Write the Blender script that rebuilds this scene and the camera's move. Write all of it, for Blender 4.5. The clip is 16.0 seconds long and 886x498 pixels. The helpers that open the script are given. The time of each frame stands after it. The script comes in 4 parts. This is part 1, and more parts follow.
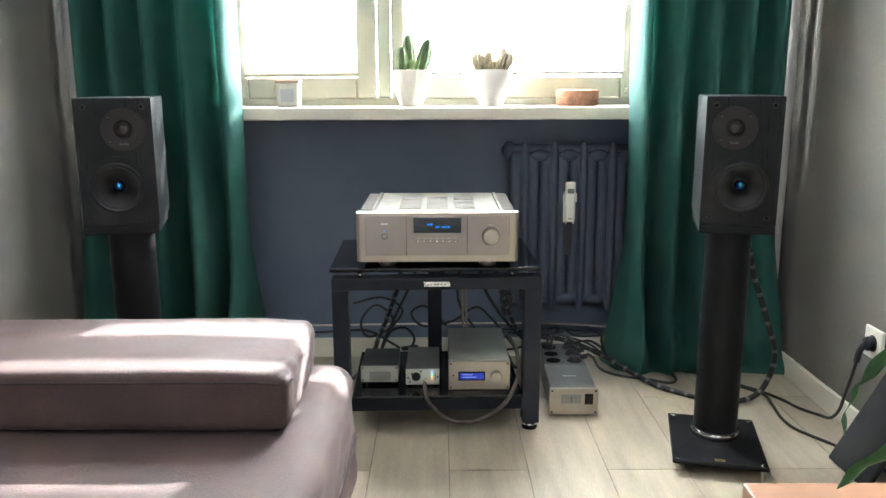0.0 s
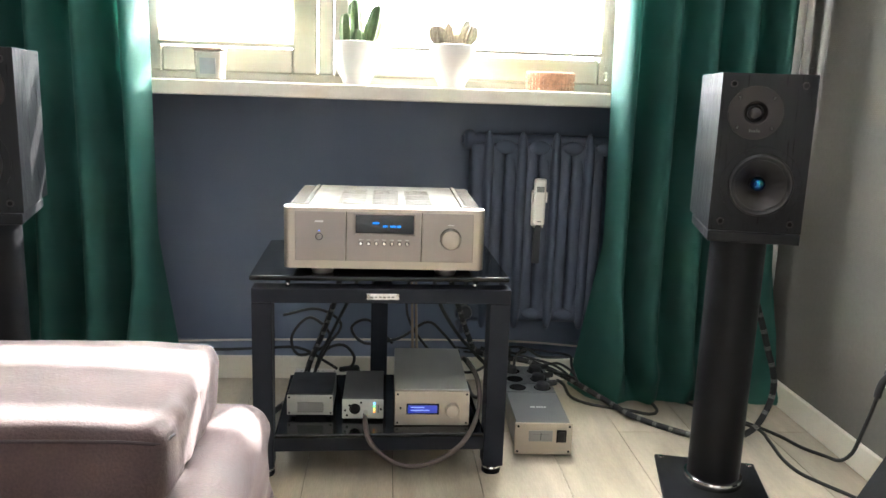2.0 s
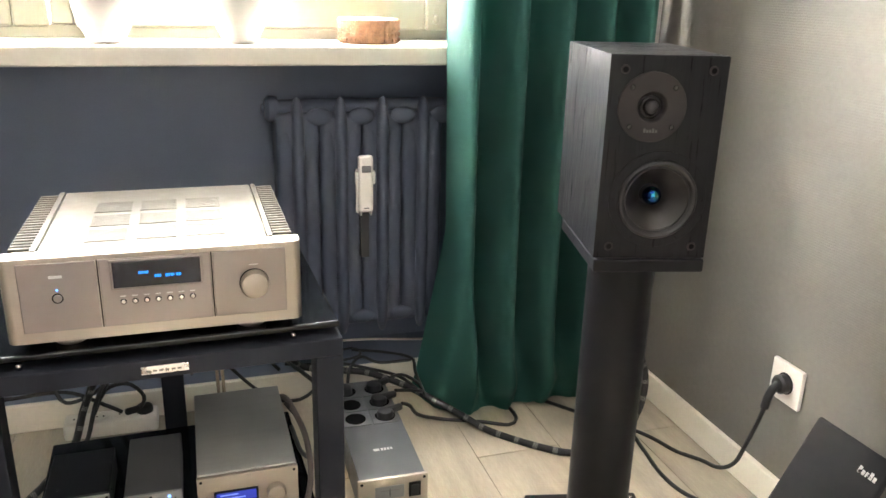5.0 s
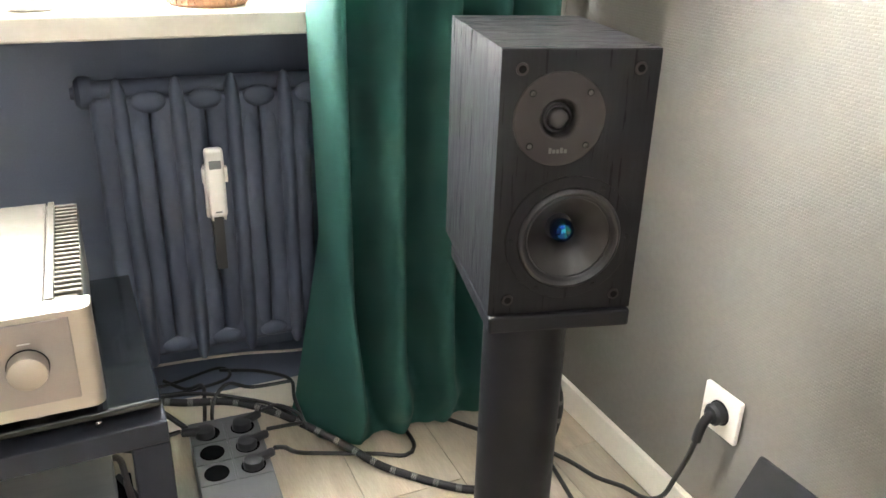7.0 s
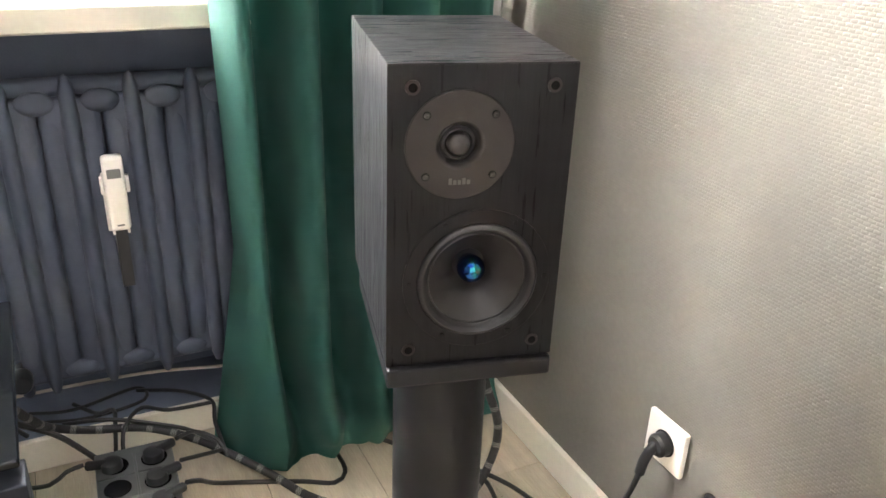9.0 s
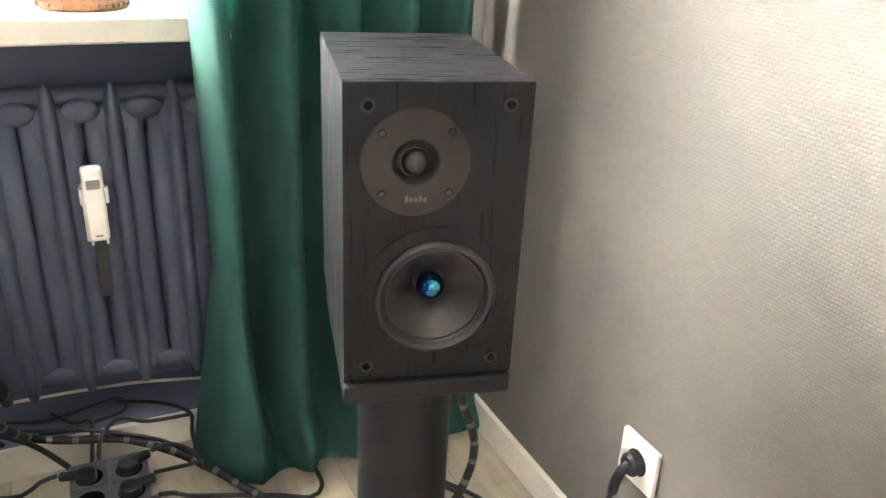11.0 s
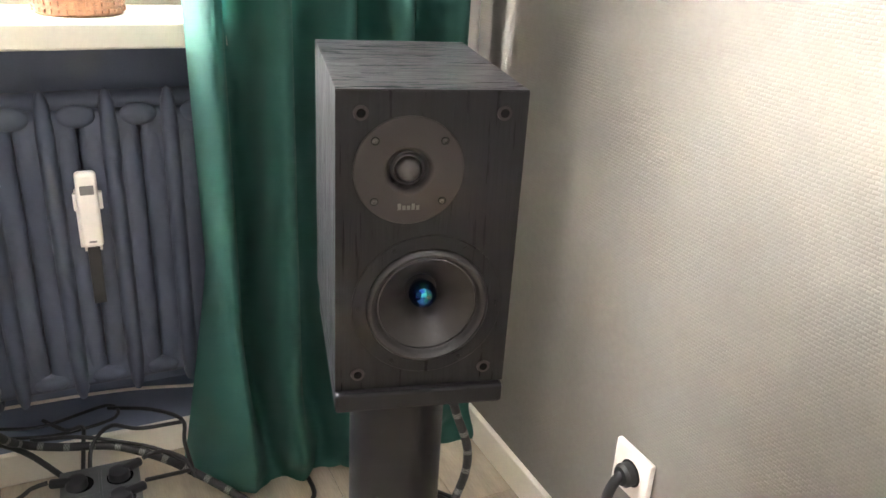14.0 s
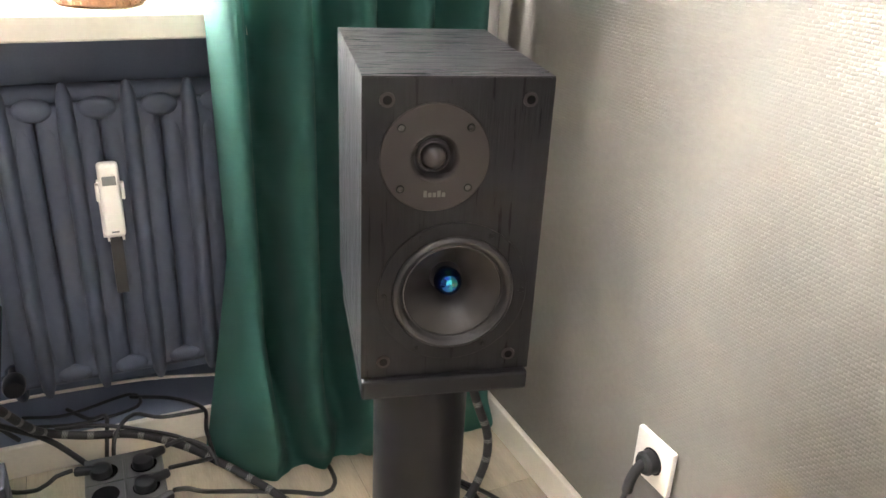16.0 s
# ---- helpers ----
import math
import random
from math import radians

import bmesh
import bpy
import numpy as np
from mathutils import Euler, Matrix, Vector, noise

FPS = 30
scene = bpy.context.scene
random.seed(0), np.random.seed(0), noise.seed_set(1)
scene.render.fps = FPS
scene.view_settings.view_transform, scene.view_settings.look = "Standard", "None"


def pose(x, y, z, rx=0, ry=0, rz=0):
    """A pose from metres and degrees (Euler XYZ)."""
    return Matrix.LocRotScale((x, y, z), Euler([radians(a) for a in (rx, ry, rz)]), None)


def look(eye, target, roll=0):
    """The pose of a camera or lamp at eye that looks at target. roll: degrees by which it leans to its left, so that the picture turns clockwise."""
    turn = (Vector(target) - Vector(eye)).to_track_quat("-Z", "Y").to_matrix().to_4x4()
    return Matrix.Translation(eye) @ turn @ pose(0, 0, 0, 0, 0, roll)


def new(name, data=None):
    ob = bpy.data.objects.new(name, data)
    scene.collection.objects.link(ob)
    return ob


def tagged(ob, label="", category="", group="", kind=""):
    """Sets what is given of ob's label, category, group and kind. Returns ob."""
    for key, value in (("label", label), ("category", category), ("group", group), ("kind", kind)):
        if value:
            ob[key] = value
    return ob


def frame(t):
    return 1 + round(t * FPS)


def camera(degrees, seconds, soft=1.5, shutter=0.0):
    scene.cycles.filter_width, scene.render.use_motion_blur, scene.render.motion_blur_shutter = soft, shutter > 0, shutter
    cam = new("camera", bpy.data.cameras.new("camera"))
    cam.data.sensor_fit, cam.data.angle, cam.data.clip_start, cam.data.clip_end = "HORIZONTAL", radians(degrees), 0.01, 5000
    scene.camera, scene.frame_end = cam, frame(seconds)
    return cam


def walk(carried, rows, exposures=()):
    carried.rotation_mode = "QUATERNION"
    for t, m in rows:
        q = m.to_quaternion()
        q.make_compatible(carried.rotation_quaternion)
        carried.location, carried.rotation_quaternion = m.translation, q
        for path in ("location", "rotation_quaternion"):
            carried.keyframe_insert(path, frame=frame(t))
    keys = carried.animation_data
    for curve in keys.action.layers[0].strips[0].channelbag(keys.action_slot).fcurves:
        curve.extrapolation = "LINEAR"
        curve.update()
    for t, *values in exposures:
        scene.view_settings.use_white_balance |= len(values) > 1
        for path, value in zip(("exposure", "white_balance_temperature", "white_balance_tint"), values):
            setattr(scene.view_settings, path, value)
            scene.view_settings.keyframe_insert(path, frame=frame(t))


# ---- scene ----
cam = camera(58.7, 16.0)
METRES, EYE, TILT, LEAN, TURN = 1.55, 0.945, 0.0, 0.0, -0.2
ROWS = [
    (0.0, 0.0, 0.0, 0.0, -0.04, -11.97, 0.17),
    (0.5, -0.0037, 0.0434, -0.0011, -0.01, -12.21, 0.09),
    (1.0, -0.0024, 0.0955, -0.0103, -0.5, -12.52, -0.03),
    (1.5, 0.0017, 0.1617, -0.0228, -1.77, -12.22, -0.73),
    (2.0, -0.0049, 0.2439, -0.0509, -3.7, -11.58, -1.88),
    (2.5, -0.0185, 0.332, -0.0829, -5.51, -11.46, -2.21),
    (3.0, -0.0116, 0.3939, -0.0775, -7.71, -11.62, -1.38),
    (3.5, -0.0034, 0.4263, -0.0459, -10.35, -12.27, -1.69),
    (4.0, -0.0016, 0.4547, -0.012, -13.69, -13.87, -1.96),
    (4.2, 0.0015, 0.4696, -0.0006, -15.13, -14.79, -1.94),
    (6.3, 0.1129, 0.6876, 0.0561, -19.38, -22.51, -1.52),
    (6.5, 0.1241, 0.7041, 0.0573, -20.43, -22.77, -1.44),
    (7.0, 0.1505, 0.7398, 0.0596, -23.87, -23.46, -1.51),
    (7.5, 0.1853, 0.7775, 0.0643, -24.68, -23.97, -1.68),
    (8.0, 0.2229, 0.7947, 0.066, -24.55, -24.5, -1.54),
    (8.5, 0.235, 0.7994, 0.0649, -25.11, -24.98, -1.49),
    (9.0, 0.2336, 0.7987, 0.0669, -25.84, -24.99, -1.93),
    (11.5, 0.2624, 0.7856, 0.0705, -25.24, -23.72, -2.67),
    (12.0, 0.2639, 0.7863, 0.0702, -25.2, -23.52, -2.69),
    (12.5, 0.2633, 0.7849, 0.0699, -25.28, -23.49, -2.86),
    (13.0, 0.2615, 0.787, 0.0699, -25.39, -23.44, -3.04),
    (13.5, 0.2603, 0.7887, 0.0688, -25.48, -23.41, -3.08),
    (14.0, 0.2604, 0.7872, 0.0699, -25.43, -23.41, -3.1),
    (14.5, 0.2603, 0.7872, 0.0687, -25.34, -23.49, -3.01),
    (15.0, 0.2603, 0.7873, 0.0668, -25.22, -23.69, -2.82),
    (15.5, 0.2575, 0.7873, 0.0676, -24.94, -23.95, -2.61),
    (16.0, 0.2534, 0.7893, 0.0676, -24.62, -24.11, -2.53),
]
EXPOSURES = [(0.0, 4.10, 5950, 7), (2.0, 4.38, 6150, 9), (3.0, 4.50, 6350, 10), (4.0, 4.55, 6750, 13), (6.3, 4.80, 6450, 12), (7.0, 4.86, 6450, 12), (9.0, 4.95, 6600, 15), (16.0, 4.98, 6650, 16)]
walk(cam, [(t, pose(0, 0, EYE, TILT, LEAN, TURN) @ pose(METRES * x, METRES * y, METRES * z, 90 + pitch, roll, yaw)) for t, x, y, z, yaw, pitch, roll in ROWS], EXPOSURES)

# ---- world, sun, window light ----
world = bpy.data.worlds.new("sky_world")
scene.world = world
world.use_nodes = True
wn = world.node_tree
sky = wn.nodes.new("ShaderNodeTexSky")
sky.sky_type = "NISHITA"
sky.sun_disc = False
sky.sun_elevation = radians(28.1)
sky.sun_rotation = radians(24.7)
wn.links.new(sky.outputs[0], wn.nodes["Background"].inputs[0])
wn.nodes["Background"].inputs[1].default_value = 0.15

SUN_SLOPE, SUN_SIDE = 0.587, 0.46
sun = new("sun", bpy.data.lights.new("sun", "SUN"))
sun.data.energy, sun.data.angle, sun.data.color = 5.0, radians(0.5), (1.0, 0.955, 0.88)
sun.matrix_world = look((8 * SUN_SIDE, 8, 8 * SUN_SLOPE + 1), (0, 0, 1))
sky_lamp = new("window_sky_light", bpy.data.lights.new("window_sky_light", "AREA"))
sky_lamp.data.shape, sky_lamp.data.size, sky_lamp.data.size_y = "RECTANGLE", 1.36, 1.2
sky_lamp.data.energy, sky_lamp.data.color = 60.0, (0.95, 0.98, 1.0)
sky_lamp.matrix_world = look((-0.02, 2.800, 1.50), (-0.02, 1.0, 1.40))


# ---- materials ----
def mat(name, col, rough=0.5, metal=0.0, var=0.12, scale=8.0, bump=0.0, bscale=120.0, stretch=(1, 1, 1),
        spec=0.5, sheen=0.0, coat=0.0, wear=0.08, sheen_tint=None, random_tint=0.0, emit=None, emit_strength=0.0):
    m = bpy.data.materials.new(name)
    m.use_nodes = True
    nt = m.node_tree
    N, L = nt.nodes, nt.links
    b = N["Principled BSDF"]
    tc = N.new("ShaderNodeTexCoord")
    mp = N.new("ShaderNodeMapping")
    mp.inputs["Scale"].default_value = stretch
    L.new(tc.outputs["Object"], mp.inputs["Vector"])
    n1 = N.new("ShaderNodeTexNoise")
    n1.inputs["Scale"].default_value = scale
    n1.inputs["Detail"].default_value = 5.0
    L.new(mp.outputs[0], n1.inputs["Vector"])
    n2 = N.new("ShaderNodeTexNoise")
    n2.inputs["Scale"].default_value = bscale
    n2.inputs["Detail"].default_value = 3.0
    L.new(mp.outputs[0], n2.inputs["Vector"])
    ramp = N.new("ShaderNodeMapRange")
    ramp.inputs["From Min"].default_value, ramp.inputs["From Max"].default_value = 0.3, 0.7
    ramp.inputs["To Min"].default_value, ramp.inputs["To Max"].default_value = 1 - var, 1 + var
    L.new(n1.outputs[0], ramp.inputs["Value"])
    val = ramp.outputs[0]
    fine = N.new("ShaderNodeMapRange")
    fine.inputs["From Min"].default_value, fine.inputs["From Max"].default_value = 0.3, 0.7
    fine.inputs["To Min"].default_value, fine.inputs["To Max"].default_value = 1 - var * 0.5, 1 + var * 0.5
    L.new(n2.outputs[0], fine.inputs["Value"])
    mul = N.new("ShaderNodeMath")
    mul.operation = "MULTIPLY"
    L.new(val, mul.inputs[0])
    L.new(fine.outputs[0], mul.inputs[1])
    val = mul.outputs[0]
    if random_tint:
        oi = N.new("ShaderNodeObjectInfo")
        rr = N.new("ShaderNodeMapRange")
        rr.inputs["To Min"].default_value, rr.inputs["To Max"].default_value = 1 - random_tint, 1 + random_tint
        L.new(oi.outputs["Random"], rr.inputs["Value"])
        m2 = N.new("ShaderNodeMath")
        m2.operation = "MULTIPLY"
        L.new(val, m2.inputs[0])
        L.new(rr.outputs[0], m2.inputs[1])
        val = m2.outputs[0]
    vm = N.new("ShaderNodeVectorMath")
    vm.operation = "SCALE"
    vm.inputs[0].default_value = col
    L.new(val, vm.inputs["Scale"])
    L.new(vm.outputs[0], b.inputs["Base Color"])
    rg = N.new("ShaderNodeMapRange")
    rg.inputs["From Min"].default_value, rg.inputs["From Max"].default_value = 0.3, 0.7
    rg.inputs["To Min"].default_value, rg.inputs["To Max"].default_value = max(rough - wear, 0.02), min(rough + wear, 1)
    L.new(n1.outputs[0], rg.inputs["Value"])
    L.new(rg.outputs[0], b.inputs["Roughness"])
    b.inputs["Metallic"].default_value = metal
    b.inputs["Specular IOR Level"].default_value = spec
    b.inputs["Sheen Weight"].default_value = sheen
    b.inputs["Sheen Roughness"].default_value = 0.35
    if sheen_tint:
        b.inputs["Sheen Tint"].default_value = (*sheen_tint, 1)
    b.inputs["Coat Weight"].default_value = coat
    b.inputs["Coat Roughness"].default_value = 0.15
    if emit:
        b.inputs["Emission Color"].default_value = (*emit, 1)
        b.inputs["Emission Strength"].default_value = emit_strength
    if bump:
        bp = N.new("ShaderNodeBump")
        bp.inputs["Strength"].default_value = bump
        bp.inputs["Distance"].default_value = 0.002
        L.new(n2.outputs[0], bp.inputs["Height"])
        L.new(bp.outputs[0], b.inputs["Normal"])
    return m


def weave_wall(name, col, rough):
    """Painted glass-fibre wallpaper: rows of small raised stitches on the y-z plane."""
    m = mat(name, col, rough, var=0.06, scale=1.7, bscale=90, spec=0.04)
    N, L = m.node_tree.nodes, m.node_tree.links
    tc = N.new("ShaderNodeTexCoord")
    sep = N.new("ShaderNodeSeparateXYZ")
    L.new(tc.outputs["Object"], sep.inputs[0])
    com = N.new("ShaderNodeCombineXYZ")
    add = N.new("ShaderNodeMath")
    add.operation = "ADD"
    L.new(sep.outputs["X"], add.inputs[0])
    L.new(sep.outputs["Y"], add.inputs[1])
    L.new(add.outputs[0], com.inputs["X"])
    L.new(sep.outputs["Z"], com.inputs["Y"])
    nz = N.new("ShaderNodeTexNoise")
    nz.inputs["Scale"].default_value = 60.0
    L.new(com.outputs[0], nz.inputs["Vector"])
    mixv = N.new("ShaderNodeMix")
    mixv.data_type = "VECTOR"
    mixv.inputs["Factor"].default_value = 0.0030
    L.new(com.outputs[0], mixv.inputs[4])
    L.new(nz.outputs[1], mixv.inputs[5])
    br = N.new("ShaderNodeTexBrick")
    br.inputs["Scale"].default_value = 1.0
    br.inputs["Brick Width"].default_value = 0.0095
    br.inputs["Row Height"].default_value = 0.0048
    br.inputs["Mortar Size"].default_value = 0.0017
    br.inputs["Mortar Smooth"].default_value = 1.0
    br.inputs["Color1"].default_value = (1, 1, 1, 1)
    br.inputs["Color2"].default_value = (0.55, 0.55, 0.55, 1)
    br.inputs["Mortar"].default_value = (0, 0, 0, 1)
    L.new(mixv.outputs[1], br.inputs["Vector"])
    bp = N.new("ShaderNodeBump")
    bp.inputs["Strength"].default_value = 0.23
    bp.inputs["Distance"].default_value = 0.0014
    L.new(br.outputs["Color"], bp.inputs["Height"])
    L.new(bp.outputs[0], N["Principled BSDF"].inputs["Normal"])
    return m


def fleck_cable(name):
    """Black braid with bands of pale flecks; u runs along the cable in metres."""
    m = mat(name, (0.015, 0.015, 0.016), 0.6, bump=0.3, bscale=900)
    N, L = m.node_tree.nodes, m.node_tree.links
    uv = N.new("ShaderNodeUVMap")
    br = N.new("ShaderNodeTexBrick")
    br.inputs["Scale"].default_value = 1.0
    br.inputs["Brick Width"].default_value = 0.046
    br.inputs["Row Height"].default_value = 0.5
    br.inputs["Mortar Size"].default_value = 0.0060
    br.offset = 0.5
    br.inputs["Color1"].default_value = (0.015, 0.015, 0.016, 1)
    br.inputs["Color2"].default_value = (0.015, 0.015, 0.016, 1)
    br.inputs["Mortar"].default_value = (0.21, 0.205, 0.195, 1)
    L.new(uv.outputs[0], br.inputs["Vector"])
    ck = N.new("ShaderNodeTexChecker")
    ck.inputs["Scale"].default_value = 1.0
    ck.inputs["Color1"].default_value = (1, 1, 1, 1)
    ck.inputs["Color2"].default_value = (0.05, 0.05, 0.05, 1)
    sc = N.new("ShaderNodeMapping")
    sc.inputs["Scale"].default_value = (420, 14, 1)
    L.new(uv.outputs[0], sc.inputs["Vector"])
    L.new(sc.outputs[0], ck.inputs["Vector"])
    mx = N.new("ShaderNodeMix")
    mx.data_type = "RGBA"
    mx.blend_type = "MULTIPLY"
    mx.inputs["Factor"].default_value = 0.8
    L.new(br.outputs["Color"], mx.inputs[6])
    L.new(ck.outputs["Color"], mx.inputs[7])
    L.new(mx.outputs[2], N["Principled BSDF"].inputs["Base Color"])
    return m


def fabric_screen(name, col, clear):
    """Blind fabric: lets some light straight through and scatters the rest."""
    m = bpy.data.materials.new(name)
    m.use_nodes = True
    N, L = m.node_tree.nodes, m.node_tree.links
    N.remove(N["Principled BSDF"])
    out = N["Material Output"]
    tr, tl, df = N.new("ShaderNodeBsdfTransparent"), N.new("ShaderNodeBsdfTranslucent"), N.new("ShaderNodeBsdfDiffuse")
    tl.inputs[0].default_value = (*col, 1)
    df.inputs[0].default_value = (*col, 1)
    a, b = N.new("ShaderNodeMixShader"), N.new("ShaderNodeMixShader")
    a.inputs[0].default_value = 0.45
    L.new(tl.outputs[0], a.inputs[1])
    L.new(df.outputs[0], a.inputs[2])
    b.inputs[0].default_value = clear
    L.new(a.outputs[0], b.inputs[1])
    L.new(tr.outputs[0], b.inputs[2])
    L.new(b.outputs[0], out.inputs[0])
    return m


def pane_glass(name):
    m = bpy.data.materials.new(name)
    m.use_nodes = True
    b = m.node_tree.nodes["Principled BSDF"]
    b.inputs["Transmission Weight"].default_value = 1.0
    b.inputs["Roughness"].default_value = 0.0
    b.inputs["IOR"].default_value = 1.45
    return m


M_WALL_N = mat("window_wall_paint", (0.122, 0.147, 0.200), 0.55, var=0.07, scale=2.5, bump=0.15, bscale=260)
M_WALL = weave_wall("grey_wallpaper", (0.170, 0.161, 0.142), 0.92)
M_WHITE_WALL = mat("white_wall_paint", (0.82, 0.80, 0.78), 0.6, var=0.04, scale=2, bump=0.1)
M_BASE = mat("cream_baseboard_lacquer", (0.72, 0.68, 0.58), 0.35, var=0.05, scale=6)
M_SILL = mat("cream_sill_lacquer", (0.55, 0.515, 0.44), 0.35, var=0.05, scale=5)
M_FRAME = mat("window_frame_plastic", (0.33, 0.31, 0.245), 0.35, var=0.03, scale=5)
M_PLANK = mat("oak_laminate", (0.40, 0.345, 0.262), 0.38, var=0.17, scale=4.5, bump=0.12, bscale=60, stretch=(6, 0.7, 1), random_tint=0.07)
M_UNDER = mat("joint_dark", (0.08, 0.065, 0.05), 0.8)
M_CURTAIN = mat("green_velvet", (0.040, 0.152, 0.124), 0.75, var=0.12, scale=9, bump=0.2, bscale=500, sheen=0.05, sheen_tint=(0.45, 0.8, 0.7))
M_SOFA = mat("mauve_velvet", (0.064, 0.0385, 0.0365), 0.85, var=0.24, scale=9, bump=0.45, bscale=260, sheen=0.16, sheen_tint=(0.9, 0.70, 0.68))
M_SOFA_PIPE = mat("mauve_piping", (0.035, 0.022, 0.022), 0.8, bump=0.2)
M_RAD = mat("radiator_enamel", (0.050, 0.061, 0.088), 0.62, var=0.1, scale=10, bump=0.12, bscale=90)
M_ASH = mat("black_ash_veneer", (0.0086, 0.0085, 0.0094), 0.36, var=0.18, scale=42, bump=0.17, bscale=110, stretch=(5, 6, 0.20), wear=0.12, spec=0.15)
M_ASH_TOP = mat("black_ash_veneer_across", (0.0110, 0.0106, 0.0112), 0.34, var=0.10, scale=42, bump=0.10, bscale=110, stretch=(0.3, 6, 5), wear=0.14, spec=0.2)
M_BLACK = mat("black_satin_plastic", (0.0065, 0.0064, 0.0068), 0.42, var=0.2, scale=30, spec=0.13)
M_PLATE = mat("driver_plate_grey", (0.024, 0.0205, 0.0192), 0.5, spec=0.25, var=0.1, scale=30, bump=0.1, bscale=700)
M_RUBBER = mat("surround_rubber", (0.016, 0.015, 0.016), 0.36, spec=0.45, var=0.1, scale=30)
M_CONE = mat("cone_polypropylene", (0.026, 0.023, 0.022), 0.36, spec=0.45, var=0.05, scale=30, wear=0.02)
def dichroic(name):
    """Polished plug whose coating shifts between deep blue and green in patches."""
    m = mat(name, (0.1, 0.3, 0.7), 0.08, metal=1.0, wear=0.03)
    N, L = m.node_tree.nodes, m.node_tree.links
    tc, nz, rp = N.new("ShaderNodeTexCoord"), N.new("ShaderNodeTexNoise"), N.new("ShaderNodeValToRGB")
    nz.inputs["Scale"].default_value = 75.0
    L.new(tc.outputs["Object"], nz.inputs["Vector"])
    L.new(nz.outputs[0], rp.inputs[0])
    e = rp.color_ramp.elements
    e[0].position, e[0].color = 0.44, (0.012, 0.04, 0.24, 1)
    e[1].position, e[1].color = 0.65, (0.03, 0.30, 0.24, 1)
    mid = e.new(0.55)
    mid.color = (0.02, 0.11, 0.28, 1)
    warm = e.new(0.76)
    warm.color = (0.5, 0.32, 0.28, 1)
    L.new(rp.outputs[0], N["Principled BSDF"].inputs["Base Color"])
    return m


M_PLUG = dichroic("blue_green_polished_plug")
M_CHROME = mat("chrome", (0.75, 0.74, 0.72), 0.12, metal=1.0, var=0.05, scale=40, wear=0.04)
M_SCREW = mat("dark_screw_steel", (0.065, 0.062, 0.06), 0.35, metal=0.8, var=0.1, scale=90)
M_STAND = mat("black_powder_coat", (0.0095, 0.0093, 0.0105), 0.40, var=0.15, scale=20, bump=0.15, bscale=800, spec=0.16)
M_RACK = mat("rack_black_steel", (0.022, 0.024, 0.031), 0.48, var=0.12, scale=14, bump=0.1, bscale=700, spec=0.11)
M_BLACKGLASS = mat("black_glass", (0.006, 0.007, 0.008), 0.09, var=0.1, scale=12, spec=0.3, wear=0.03)
M_SILVER = mat("silver_anodised_aluminium", (0.40, 0.355, 0.300), 0.5, metal=0.8, var=0.04, scale=30, bump=0.06, bscale=600)
# same silver as the faceplate, colour darkened to hold down window glare on top
M_AMPTOP = mat("silver_dimmed_for_glare", (0.078, 0.071, 0.060), 0.6, metal=0.3, spec=0.3, var=0.05, scale=30, bump=0.04, bscale=600)
M_TITAN = mat("titanium_grey_panel", (0.265, 0.237, 0.220), 0.45, metal=0.75, var=0.04, scale=30, bump=0.05, bscale=700)
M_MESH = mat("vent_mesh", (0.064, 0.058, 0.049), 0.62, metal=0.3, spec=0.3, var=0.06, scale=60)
M_SCREEN = mat("display_glass", (0.006, 0.008, 0.014), 0.08, var=0.1)
M_BLUE_TEXT = mat("display_segments", (0.0, 0.05, 0.2), 0.5, emit=(0.0, 0.28, 1.0), emit_strength=0.065)
M_BLUE_LCD = mat("blue_lcd", (0.02, 0.03, 0.2), 0.3, emit=(0.03, 0.06, 0.55), emit_strength=0.026)
M_LCD_TEXT = mat("lcd_text", (0.3, 0.4, 0.9), 0.5, emit=(0.2, 0.35, 1.0), emit_strength=0.03)
M_LED_B = mat("blue_led", (0.1, 0.3, 1.0), 0.3, emit=(0.1, 0.3, 1.0), emit_strength=0.33)
M_LED_G = mat("green_led", (0.1, 0.9, 0.3), 0.3, emit=(0.1, 0.9, 0.25), emit_strength=0.17)
M_LED_Y = mat("yellow_led", (0.9, 0.7, 0.1), 0.3, emit=(1.0, 0.6, 0.05), emit_strength=0.17)
M_LED_O = mat("orange_led", (0.9, 0.3, 0.05), 0.3, emit=(1.0, 0.3, 0.03), emit_strength=0.17)
M_ALU = mat("brushed_aluminium", (0.44, 0.44, 0.40), 0.38, metal=0.35, var=0.05, scale=20, bump=0.05, bscale=300, stretch=(0.3, 4, 4))
M_GREYMETAL = mat("grey_painted_steel", (0.17, 0.17, 0.165), 0.42, metal=0.4, var=0.06, scale=20, bump=0.1, bscale=900)
M_CONDITIONER = mat("conditioner_grey_paint", (0.115, 0.119, 0.119), 0.36, metal=0.3, var=0.08, scale=20, bump=0.1, bscale=900)
M_DARKBOX = mat("black_anodised", (0.02, 0.021, 0.023), 0.35, metal=0.3, var=0.1, scale=20)
M_CABLE = mat("black_cable_rubber", (0.014, 0.014, 0.015), 0.45, var=0.1, scale=40)
M_BROWN = mat("brown_cable_braid", (0.075, 0.055, 0.048), 0.5, var=0.25, scale=300, bump=0.3, bscale=900)
M_TAN = mat("tan_wire_sheath", (0.26, 0.20, 0.14), 0.5, var=0.1)
M_WHITECABLE = mat("white_cable_sheath", (0.66, 0.60, 0.50), 0.5, var=0.05)
M_FLECK = fleck_cable("flecked_braid")
